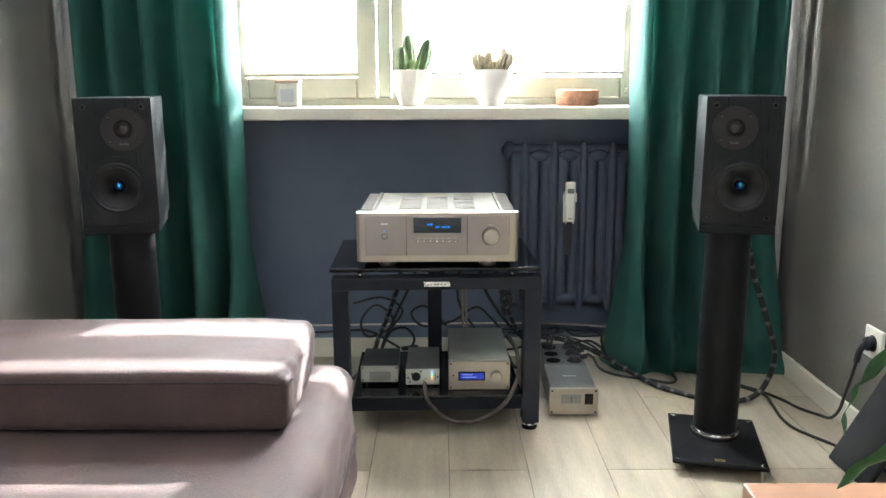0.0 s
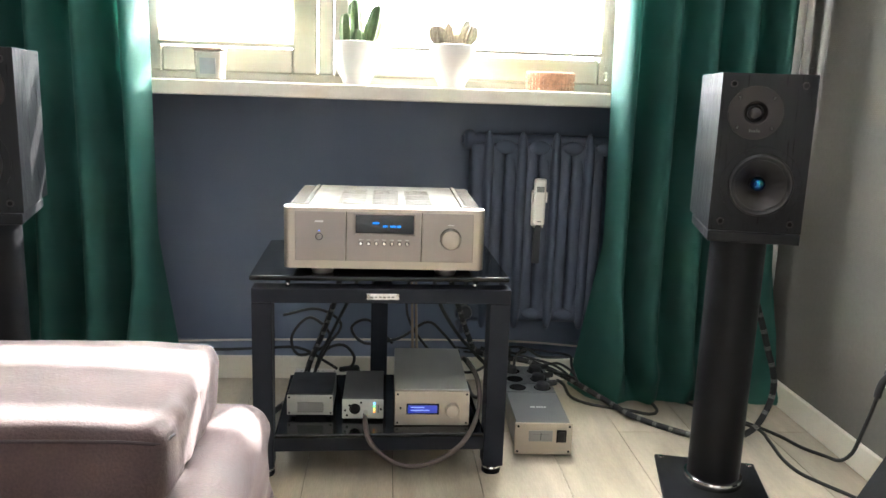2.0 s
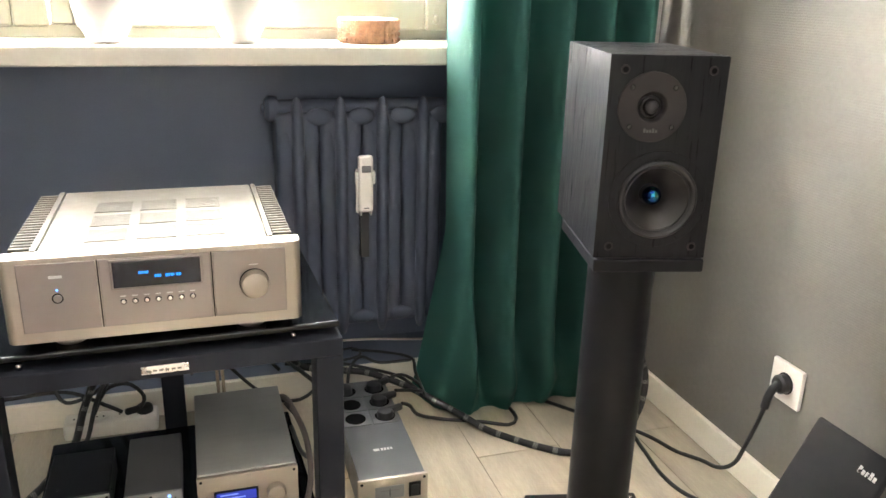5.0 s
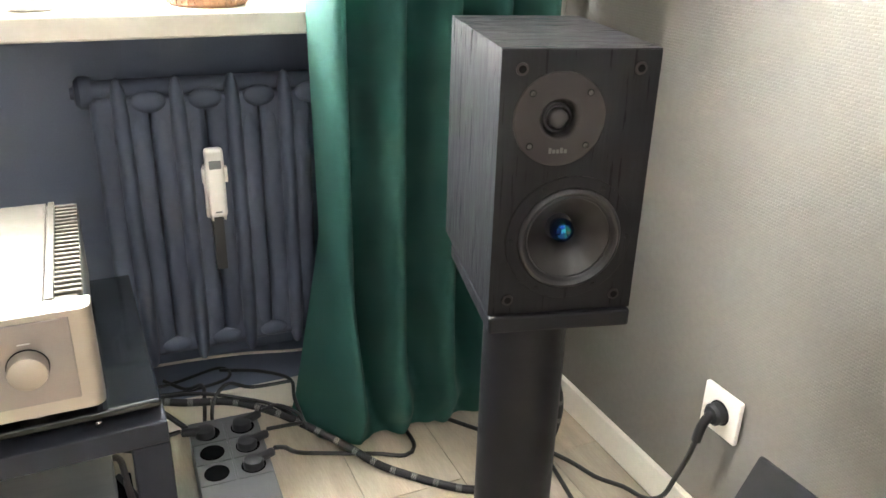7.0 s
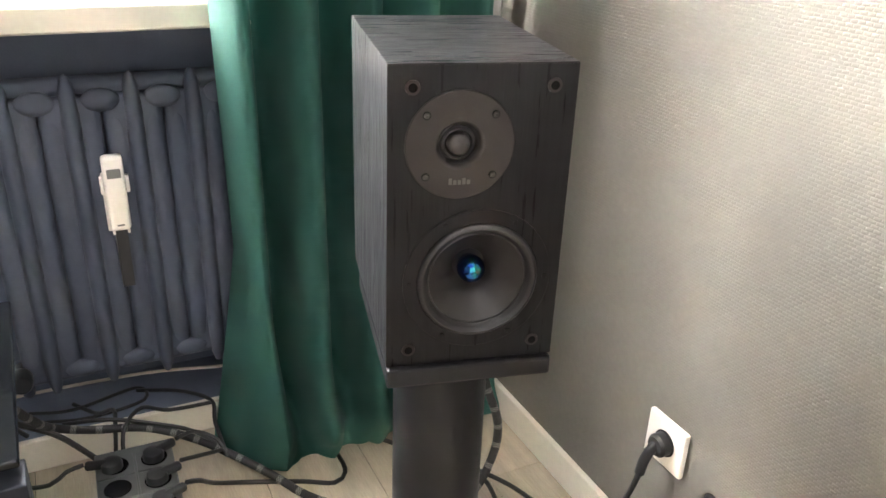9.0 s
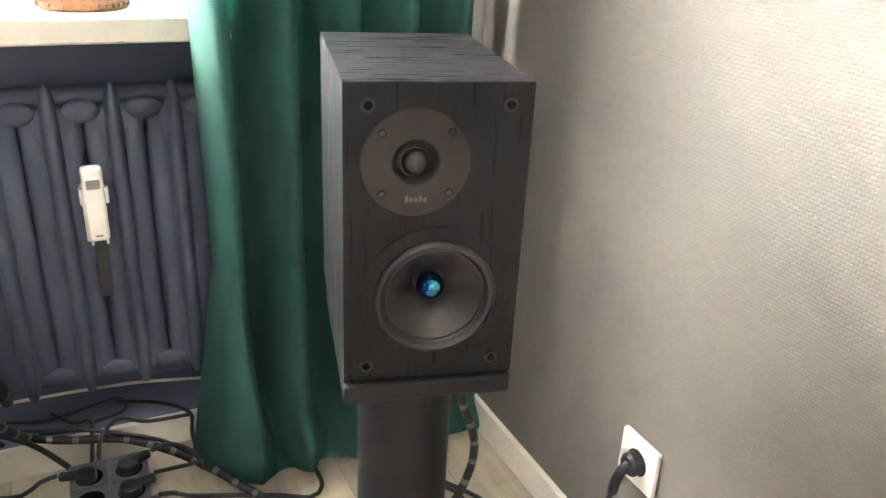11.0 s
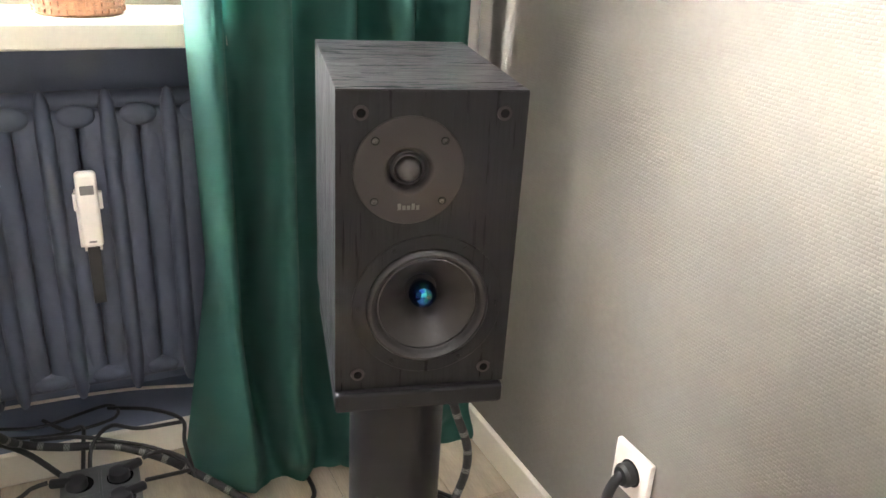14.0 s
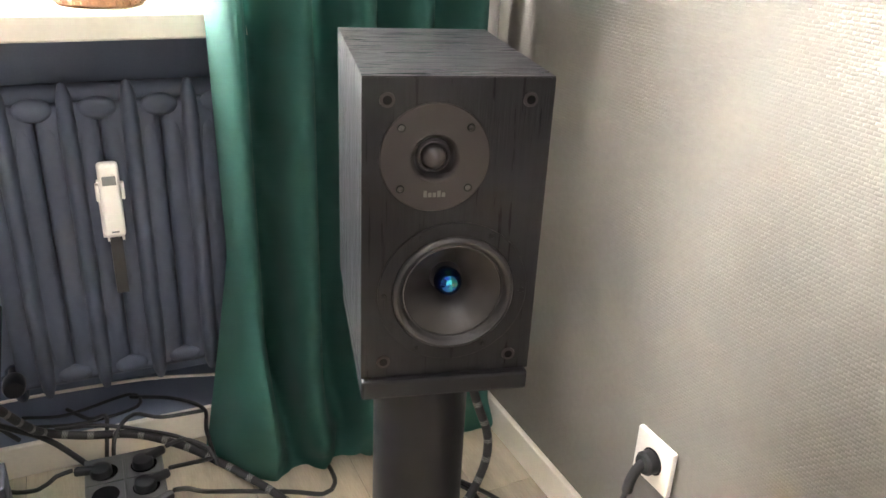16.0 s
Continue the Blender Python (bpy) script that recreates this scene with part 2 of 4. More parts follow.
M_CERAMIC = mat("white_glazed_ceramic", (0.50, 0.49, 0.48), 0.16, var=0.02, scale=5, coat=0.3, wear=0.04)
M_SOIL = mat("potting_soil", (0.05, 0.035, 0.025), 0.95, var=0.4, scale=80, bump=1.0, bscale=300)
M_CACTUS = mat("cactus_skin", (0.10, 0.16, 0.06), 0.6, var=0.3, scale=40, bump=0.3, bscale=300)
M_CACTUS2 = mat("cactus_woolly_skin", (0.24, 0.215, 0.15), 0.7, var=0.35, scale=90, bump=0.8, bscale=400)
M_SPINE = mat("cactus_spines", (0.55, 0.45, 0.32), 0.7, var=0.2)
M_BASKET = mat("woven_brown_rush", (0.30, 0.15, 0.085), 0.65, var=0.3, scale=60, bump=0.5, bscale=300)
M_CANDLE = mat("candle_glass_grey", (0.36, 0.33, 0.29), 0.3, var=0.05)
M_WOODLID = mat("wooden_lid", (0.20, 0.12, 0.08), 0.55, var=0.2, scale=20, stretch=(1, 6, 1))
M_PAPER = mat("grey_paper_label", (0.25, 0.25, 0.27), 0.7, var=0.05)
M_PLASTIC = mat("white_plastic", (0.74, 0.71, 0.65), 0.35, var=0.03)
M_BADGE = mat("brushed_badge", (0.72, 0.70, 0.68), 0.3, metal=0.8, var=0.1, scale=90)
M_GOLDTAG = mat("gold_foil_tag", (0.45, 0.36, 0.14), 0.35, metal=0.6, var=0.2, scale=90)
M_DIM = mat("faded_grey_print", (0.09, 0.087, 0.083), 0.6, var=0.05)
M_MARK = mat("pale_print", (0.55, 0.54, 0.52), 0.6, var=0.05)
M_HOLE = mat("deep_hole_black", (0.002, 0.002, 0.002), 0.9, spec=0.1)
M_CLOTH = mat("black_grille_cloth", (0.012, 0.012, 0.013), 0.9, var=0.2, scale=40, bump=0.4, bscale=900)
M_TABLE = mat("orange_beech_veneer", (0.28, 0.14, 0.08), 0.4, var=0.14, scale=6, bump=0.1, bscale=50, stretch=(0.8, 8, 8))
M_LEAF = mat("glossy_leaf", (0.038, 0.090, 0.034), 0.3, var=0.3, scale=18, bump=0.3, bscale=60)
M_PIPE = mat("white_pipe_enamel", (0.46, 0.445, 0.42), 0.35, var=0.06, scale=6)
M_METER = mat("meter_dial", (0.21, 0.22, 0.22), 0.3, var=0.06)
M_OPAQUE = fabric_screen("blind_band_fabric", (0.50, 0.455, 0.35), 0.0)
M_SHEER = fabric_screen("blind_sheer_fabric", (0.90, 0.87, 0.80), 0.80)
M_GLASS = pane_glass("window_glass")


# ---- building helpers ----
def bx(bm, x0, x1, y0, y1, z0, z1, bev=0.0, seg=2):
    r = bmesh.ops.create_cube(bm, size=1.0)
    vs = r["verts"]
    for v in vs:
        v.co = Vector(((x0 + x1) / 2 + v.co.x * (x1 - x0), (y0 + y1) / 2 + v.co.y * (y1 - y0), (z0 + z1) / 2 + v.co.z * (z1 - z0)))
    if bev:
        es = list({e for v in vs for e in v.link_edges})
        bmesh.ops.bevel(bm, geom=es, offset=bev, segments=seg, profile=0.5, affect="EDGES")
    return bm


def box(x0, x1, y0, y1, z0, z1, bev=0.0, seg=2):
    return bx(bmesh.new(), x0, x1, y0, y1, z0, z1, bev, seg)


def lathe(profile, seg=40, m=None, bm=None):
    """Turn (radius, height) pairs round z; radius 0 closes the end."""
    bm = bm or bmesh.new()
    m = m or Matrix.Identity(4)
    rings = []
    for r, z in profile:
        if r < 1e-6:
            rings.append([bm.verts.new(m @ Vector((0, 0, z)))])
        else:
            rings.append([bm.verts.new(m @ Vector((r * math.cos(2 * math.pi * i / seg), r * math.sin(2 * math.pi * i / seg), z))) for i in range(seg)])
    for a, b in zip(rings, rings[1:]):
        for i in range(seg):
            j = (i + 1) % seg
            if len(a) == 1 and len(b) > 1:
                bm.faces.new((a[0], b[i], b[j]))
            elif len(b) == 1 and len(a) > 1:
                bm.faces.new((a[i], b[0], a[j]))
            elif len(a) > 1:
                bm.faces.new((a[i], b[i], b[j], a[j]))
    bmesh.ops.recalc_face_normals(bm, faces=bm.faces)
    return bm


FORWARD = pose(0, 0, 0, 90, 0, 0)


def disc(x, y, z, r, h, bev=0.0, seg=32, m=FORWARD):
    """A short cylinder at (x, y, z) whose axis points towards -y (or as m turns it)."""
    b = bev or h * 0.2
    return lathe([(0, 0), (r, 0), (r, h - b), (r - b, h), (0, h)], seg, pose(x, y, z) @ m)


def spline(pts, step=0.012):
    """Smooth line through the points, at even steps."""
    P = [Vector(p) for p in pts]
    P = [P[0] * 2 - P[1]] + P + [P[-1] * 2 - P[-2]]
    out = []
    for i in range(1, len(P) - 2):
        a, b, c, d = P[i - 1:i + 3]
        n = max(2, int((c - b).length / step))
        for k in range(n):
            t = k / n
            out.append(0.5 * (2 * b + (c - a) * t + (2 * a - 5 * b + 4 * c - d) * t * t + (3 * b - a - 3 * c + d) * t ** 3))
    out.append(P[-2])
    return out


def tube(pts, r, n=8, step=0.012, bm=None):
    bm = bm or bmesh.new()
    uvl = bm.loops.layers.uv.verify()
    L = spline(pts, step)
    side = None
    rings, at, total = [], [], 0.0
    for i, p in enumerate(L):
        d = (L[min(i + 1, len(L) - 1)] - L[max(i - 1, 0)]).normalized()
        if side is None:
            side = d.orthogonal().normalized()
        side = (side - d * side.dot(d)).normalized()
        up = d.cross(side)
        rings.append([bm.verts.new(p + r * (math.cos(2 * math.pi * k / n) * side + math.sin(2 * math.pi * k / n) * up)) for k in range(n)])
        total += (p - L[i - 1]).length if i else 0
        at.append(total)
    for i in range(len(rings) - 1):
        for k in range(n):
            j = (k + 1) % n
            f = bm.faces.new((rings[i][k], rings[i][j], rings[i + 1][j], rings[i + 1][k]))
            for lp, (u, v) in zip(f.loops, ((at[i], k / n), (at[i], (k + 1) / n), (at[i + 1], (k + 1) / n), (at[i + 1], k / n))):
                lp[uvl].uv = (u, v)
    bm.faces.new(rings[0][::-1])
    bm.faces.new(rings[-1])
    return bm


def mesh_of(name, bm, material):
    bmesh.ops.recalc_face_normals(bm, faces=bm.faces)
    for f in bm.faces:
        f.smooth = True
    for e in bm.edges:
        e.smooth = len(e.link_faces) == 2 and e.calc_face_angle(0) < 0.65
        if e.smooth and e.calc_face_angle(0) > 0.15:
            # a narrow bevel must not bend the shading of the broad face beside it
            a, b = sorted(f.calc_area() for f in e.link_faces)
            e.smooth = b < 6 * a
    me = bpy.data.meshes.new(name)
    bm.to_mesh(me)
    bm.free()
    me.materials.append(material)
    return me


def part(name, bm, material, parent, label=""):
    ob = new(name, mesh_of(name, bm, material))
    ob.parent = parent
    return tagged(ob, label) if label else ob


def solo(name, bm, material, label, category, group="", kind=""):
    return tagged(new(name, mesh_of(name, bm, material)), label, category, group, kind)


def thing(name, label, category, m=None, group="", kind=""):
    ob = new(name)
    ob.empty_display_size = 0.05
    ob.matrix_world = m or Matrix.Identity(4)
    return tagged(ob, label, category, group, kind)


# ---- room ----
XW, XE, YN, YS, CEIL = -1.18, 1.135, 2.64, -1.1, 2.55
NX, SILL_Z, HEAD_Z = 0.72, 0.866, 2.12

bm = bmesh.new()
bx(bm, XW - 0.2, -NX, YN, YN + 0.32, -0.1, CEIL)
bx(bm, NX, XE + 0.2, YN, YN + 0.32, -0.1, CEIL)
bx(bm, -NX, NX, YN, YN + 0.32, -0.1, 0.068)
bx(bm, -NX, NX, 2.80, YN + 0.32, 0.068, SILL_Z - 0.02)
bx(bm, -NX, NX, YN, YN + 0.32, HEAD_Z, CEIL)
# added block outdoors, out of view, that cuts off sun from the right
bx(bm, 0.633, XE + 0.2, YN + 0.33, 3.30, -0.1, CEIL)
solo("wall_north", bm, M_WALL_N, "dark blue-grey painted wall with niche under window, plus added outdoor sun blocker", "wall", kind="structure")
solo("wall_east", box(XE, XE + 0.15, YS, YN, -0.1, CEIL), M_WALL, "grey painted wall with woven glass-fibre wallpaper", "wall", kind="structure")
solo("wall_west", box(XW - 0.15, XW, YS, YN, -0.1, CEIL), M_WALL, "grey painted wall with woven glass-fibre wallpaper", "wall", kind="structure")
# unseen wall behind the camera; its white and its distance set the bounced fill
solo("wall_south", box(XW - 0.15, XE + 0.15, YS - 0.15, YS, -0.1, CEIL), M_WHITE_WALL, "plain white unseen wall added to close the room and bounce light", "wall", kind="structure")
solo("ceiling", box(XW - 0.2, XE + 0.2, YS - 0.15, YN + 0.32, CEIL, CEIL + 0.12), M_WHITE_WALL, "plain white painted ceiling", "ceiling", kind="structure")
solo("baseboard_north", box(XW, XE, YN - 0.013, YN, 0.001, 0.07, 0.003), M_BASE, "cream lacquered baseboard under dark wall", "baseboard", kind="structure")
solo("baseboard_east", box(XE - 0.013, XE, YS, YN - 0.014, 0.001, 0.07, 0.003), M_BASE, "cream lacquered baseboard along grey wall", "baseboard", kind="structure")
solo("baseboard_west", box(XW, XW + 0.013, YS, YN - 0.014, 0.001, 0.07, 0.003), M_BASE, "cream lacquered baseboard along grey wall", "baseboard", kind="structure")
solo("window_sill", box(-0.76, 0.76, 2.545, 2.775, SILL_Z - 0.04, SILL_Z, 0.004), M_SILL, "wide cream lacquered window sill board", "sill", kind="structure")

# window with a narrow and a wide sash
win = thing("window_1", "cream plastic window with two sashes and blinds", "window", kind="structure")
FY0, FY1 = 2.775, 2.86
bm = bmesh.new()
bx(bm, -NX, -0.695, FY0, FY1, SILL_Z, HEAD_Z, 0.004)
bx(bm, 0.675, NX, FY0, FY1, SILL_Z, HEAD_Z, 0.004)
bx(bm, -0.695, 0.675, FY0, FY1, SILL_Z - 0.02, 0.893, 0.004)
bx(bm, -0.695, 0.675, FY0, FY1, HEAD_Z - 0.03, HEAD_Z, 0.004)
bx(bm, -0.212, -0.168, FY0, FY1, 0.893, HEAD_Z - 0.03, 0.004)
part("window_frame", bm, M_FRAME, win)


def sash(x0, x1, gx0, gx1, gz):
    bm = bmesh.new()
    top = HEAD_Z - 0.035
    y0, y1 = 2.79, 2.85
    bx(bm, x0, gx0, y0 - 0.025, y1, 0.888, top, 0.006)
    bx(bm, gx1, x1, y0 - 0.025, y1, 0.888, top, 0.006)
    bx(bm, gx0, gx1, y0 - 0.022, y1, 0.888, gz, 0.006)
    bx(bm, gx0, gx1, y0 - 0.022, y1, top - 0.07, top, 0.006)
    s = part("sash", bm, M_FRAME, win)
    p = part("pane", box(gx0 - 0.005, gx1 + 0.005, 2.815, 2.821, gz - 0.005, top - 0.065), M_GLASS, s)
    p.visible_shadow = False


sash(-0.698, -0.216, -0.660, -0.286, 0.962)
sash(-0.165, 0.678, -0.118, 0.622, 0.962)


def zebra_blind(x0, x1, z_bar, z_low, z_first, dark, clear):
    """Day-and-night roller blind: bands of closed and sheer fabric over a bottom bar."""
    b = thing("roller_blind", "half-lowered cream day-and-night roller blind in sash", "blind", group="window blinds")
    y = 2.762
    part("bottom_bar", box(x0 - 0.004, x1 + 0.004, y - 0.006, y + 0.006, z_bar - 0.004, z_bar + 0.008, 0.002), M_FRAME, b)
    z = z_bar + 0.008
    closed = z_low <= z
    nxt = z_first if closed else z_low
    while z < HEAD_Z - 0.12:
        for yy in (y, y + 0.024):
            part("closed_band" if closed else "sheer_band", box(x0, x1, yy - 0.0006, yy + 0.0006, z, nxt), M_OPAQUE if closed else M_SHEER, b)
        z = nxt
        closed = not closed
        nxt = z_first if z < z_first - 1e-6 else z + (dark if closed else clear)
    part("cassette", box(x0 - 0.01, x1 + 0.01, y - 0.035, y + 0.004, z, z + 0.06, 0.008), M_FRAME, b)


zebra_blind(-0.664, -0.282, 0.966, 0.966, 1.010, 0.068, 0.062)
zebra_blind(-0.122, 0.626, 0.972, 1.000, 1.043, 0.068, 0.062)

def bead_chain(x, z_low):
    """Loop of small beads that works the blind, with a cream end piece."""
    c = thing("bead_chain", "cream bead chain hanging beside the window blind", "blind chain", group="blind chains")
    bm = bmesh.new()
    for dx in (-0.006, 0.006):
        for k in range(150):
            z = z_low + 0.012 + 0.0075 * k
            if z < 2.02:
                bmesh.ops.create_icosphere(bm, subdivisions=1, radius=0.0024, matrix=pose(x + dx, 2.742, z))
    tagged(part("beads", bm, M_FRAME, c), kind="stuff")
    part("end_piece", lathe([(0, 0), (0.006, 0.002), (0.008, 0.010), (0.006, 0.020), (0, 0.024)], 16, pose(x, 2.742, z_low - 0.012)), M_FRAME, c)


bead_chain(0.640, 0.915)

# riser pipes in both corners
for px in (-1.128, 1.083):
    p = solo("heating_pipe", tube([(px, 2.50, 0.002), (px, 2.50, 0.8), (px, 2.50, 1.7), (px, 2.50, CEIL - 0.002)], 0.021, 14, 0.2), M_PIPE,
             "white enamelled vertical heating pipe in room corner", "pipe", group="heating pipes")


# ---- curtains ----
HEM = [(0, -0.026, 2.588), (0.028, 0.004, 2.482), (0.055, 0.072, 2.424), (0.12, 0.102, 2.448), (0.20, 0.125, 2.442), (0.277, 0.160, 2.426), (0.38, 0.205, 2.440), (0.50, 0.255, 2.430),
       (0.61, 0.30, 2.444), (0.72, 0.35, 2.430), (0.83, 0.41, 2.444), (0.94, 0.45, 2.430), (1.0, 0.48, 2.44)]


def hem_at(s):
    """Buckled line of the hem on the floor: offset from the window edge, and depth in the room."""
    for a, b in zip(HEM, HEM[1:]):
        if s <= b[0]:
            k = (s - a[0]) / (b[0] - a[0])
            return a[1] + k * (b[1] - a[1]), a[2] + k * (b[2] - a[2])
    return HEM[-1][1:]


def curtain(x_edge, x_far, seed, folds, lean, tail, flare_far, label):
    """Velvet drop from rail to floor. x_edge is the side at the window, x_far the side at the corner."""
    rng = random.Random(seed)
    bm = bmesh.new()
    nu, nv = 190, 76
    into = 1 if x_far > x_edge else -1
    wob = rng.uniform(0, 6.28)
    zs = [0.004 + (2.46 - 0.004) * (k / nv) ** 1.7 for k in range(nv + 1)]
    grid = []
    for z in zs:
        low = max(0.0, 1 - z / 0.5)
        row = []
        for i in range(nu + 1):
            s = i / nu
            # round pleats that bulge into the room, with narrow deep valleys between
            w = 2 * math.pi * folds * (s + 0.012 * math.sin(5.1 * s + wob) * min(1.0, s / 0.3)) - 0.55 * math.pi
            w += 0.12 * math.sin(2.1 * z + 7 * s + wob)
            calm = 1 - 0.94 * max(0.0, 1 - z / 0.20)
            amp = (0.072 + 0.008 * math.sin(4.3 * s + wob)) * (1 + 0.2 * low) * calm
            y = 2.492 - 0.055 * min(1.0, s / 0.40)
            x = x_edge + (x_far - x_edge) * s + into * 0.06 * amp * math.sin(2 * w)
            # the window edge draws in towards knee height
            x += into * lean * max(0.0, min(1.0, 1 - (z - 0.45) / 0.75)) * (1 - s) ** 3
            turn = max(0.0, 1 - s / 0.06)
            y += 0.018 * turn
            # below the knee the edge swings back to the wall, the rest breaks on the floor
            reach = 0.46 - 0.20 * min(1.0, s / 0.16)
            h = max(0.0, 1 - z / reach) ** (1.05 + 0.45 * min(1.0, s / 0.16))
            hx, hy = hem_at(s)
            x += h * (x_edge + into * (hx - tail * max(0.0, 1 - s / 0.1)) - x)
            y += h * (hy - y) - amp * math.cos(w)
            puddle = max(0.0, 1 - z / 0.15)
            # the cloth breaks above the floor and its hem tucks back under
            inner = min(1.0, max(0.0, (s - 0.02) / 0.06))
            y -= 0.030 * inner * math.exp(-((z - 0.105) / 0.05) ** 2) * (0.55 + 0.45 * math.sin(21 * s + wob))
            y += 0.018 * inner * max(0.0, 1 - z / 0.07)
            skirt = s ** 4 * max(0.0, min(1.0, 1.5 - z / 0.44))
            x += into * flare_far * skirt
            y += skirt * (2.432 + 0.012 * math.cos(w) - y)
            crease = noise.noise(Vector((s * 9 + z * 6, z * 20 - s * 5, seed)))
            fold = abs(noise.noise(Vector((s * 6 + 2 * z, z * 9 - s * 3, seed + 2))))
            y += 0.014 * puddle * crease - 0.03 * max(0.0, 1 - z / 0.26) * (fold - 0.2) * min(1.0, s / 0.08)
            x += 0.006 * puddle * noise.noise(Vector((s * 8, z * 16, seed + 5)))
            y += 0.006 * noise.noise(Vector((x * 4, z * 1.3, seed + 9)))
            row.append(bm.verts.new((x, min(y, 2.622), z)))
        grid.append(row)
    for a, b in zip(grid, grid[1:]):
        for i in range(nu):
            bm.faces.new((a[i], a[i + 1], b[i + 1], b[i]))
    bmesh.ops.solidify(bm, geom=list(bm.faces), thickness=0.003)
    return solo("curtain", bm, M_CURTAIN, label, "curtain", group="window curtains")


curtain(0.590, 1.042, 3, 4.6, 0.014, 0.016, 0.053, "dark green velvet curtain reaching the floor beside radiator")
curtain(-0.620, -1.07, 8, 4.3, -0.004, 0.020, 0.075, "dark green velvet curtain reaching the floor beside window")

# ---- radiator in the niche ----
rad = thing("radiator", "dark blue painted cast-iron radiator under the window sill", "radiator", pose(0, 2.655, 0))


def bulge(bm, x, y, z, rx, ry, rz):
    lathe([(math.cos(a), math.sin(a)) if abs(a) < 1.57 else (0, math.sin(a)) for a in [math.pi * (q / 10 - 0.5) for q in range(11)]], 20,
          pose(x, y, z) @ Matrix.Diagonal((rx, ry, rz, 1)), bm)


def column(bm, x, y, z0, z1, r, flat):
    """Upright rounded rib that narrows to a tip at both ends."""
    prof = [(0, z0), (0.45 * r, z0 + 0.006), (0.8 * r, z0 + 0.025), (r, z0 + 0.07), (r, z1 - 0.07), (0.8 * r, z1 - 0.025), (0.45 * r, z1 - 0.006), (0, z1)]
    lathe(prof, 18, pose(x, y, 0) @ Matrix.Diagonal((1, flat, 1, 1)), bm)


PITCH = 0.0977
for k in range(4):
    x = 0.284 + PITCH * k
    bm = bmesh.new()
    bx(bm, x - PITCH / 2 + 0.0004, x + PITCH / 2 - 0.0004, -0.036, 0.050, 0.190, 0.715, 0.012, 3)
    part("section", bm, M_RAD, rad)
    bm = bmesh.new()
    column(bm, x, -0.030, 0.165, 0.752, 0.0150, 1.45)
    part("rib", bm, M_RAD, rad)
    for c in (x - 0.0290, x + 0.0290):
        bm = bmesh.new()
        column(bm, c, -0.031, 0.215, 0.690, 0.0165, 0.50)
        part("flute", bm, M_RAD, rad)
    for z, h in ((0.706, 0.020), (0.212, 0.018)):
        bm = bmesh.new()
        bulge(bm, x + PITCH / 2, -0.032, z, 0.031, 0.012, h)
        part("saddle", bm, M_RAD, rad)
for z in (0.200, 0.722):
    part("hub_pipe", lathe([(0, 0), (0.02, 0), (0.02, 0.40), (0, 0.40)], 16, pose(0.235, 0, z, 0, 90, 0)), M_RAD, rad)
    part("end_plug", lathe([(0, 0), (0.026, 0), (0.029, 0.008), (0.029, 0.020), (0.022, 0.028), (0.012, 0.030), (0.010, 0.036), (0, 0.036)], 20, pose(0.244, 0, z, 0, -90, 0)), M_RAD, rad)
valve = part("valve", lathe([(0, 0), (0.011, 0), (0.011, 0.028), (0.017, 0.030), (0.019, 0.036), (0.019, 0.060), (0.016, 0.066), (0, 0.067)], 20, pose(0.232, -0.008, 0.222) @ FORWARD), M_DARKBOX, rad, "black round valve knob")
part("valve_pipe", tube([(0.232, 0.0, 0.20), (0.232, 0.02, 0.15), (0.232, 0.06, 0.13), (0.232, 0.143, 0.13)], 0.010, 12, 0.01), M_RAD, rad)
for x in (0.34, 0.54):
    part("wall_bracket", box(x - 0.008, x + 0.008, 0.049, 0.144, 0.60, 0.625, 0.002), M_RAD, rad)

meter = thing("heat_meter", "white plastic heat cost meter clipped to radiator", "meter", pose(0.432, 2.600, 0.487))
part("body", box(-0.017, 0.017, -0.018, 0.004, 0, 0.134, 0.007, 3), M_PLASTIC, meter)
part("window", box(-0.011, 0.011, -0.0195, -0.016, 0.096, 0.112, 0.001), M_GREYMETAL, meter, "small grey readout window")
part("back_plate", box(-0.020, -0.012, -0.002, 0.010, -0.004, 0.10, 0.002), M_PLASTIC, meter)
part("clip", box(-0.014, -0.010, -0.012, 0.004, -0.007, 0.002), M_PLASTIC, meter)
part("clip", box(0.010, 0.014, -0.012, 0.004, -0.007, 0.002), M_PLASTIC, meter)
part("mount_strip", box(-0.010, 0.010, 0.002, 0.020, -0.115, -0.002), M_DARKBOX, meter, "dark mounting strip")
for sx in (-0.020, 0.020):
    part("side_grip", box(sx - 0.003, sx + 0.003, -0.010, 0.004, 0.066, 0.096, 0.002), M_PLASTIC, meter)
part("mark", box(-0.006, 0.006, -0.0188, -0.0172, 0.010, 0.013), M_GREYMETAL, meter)


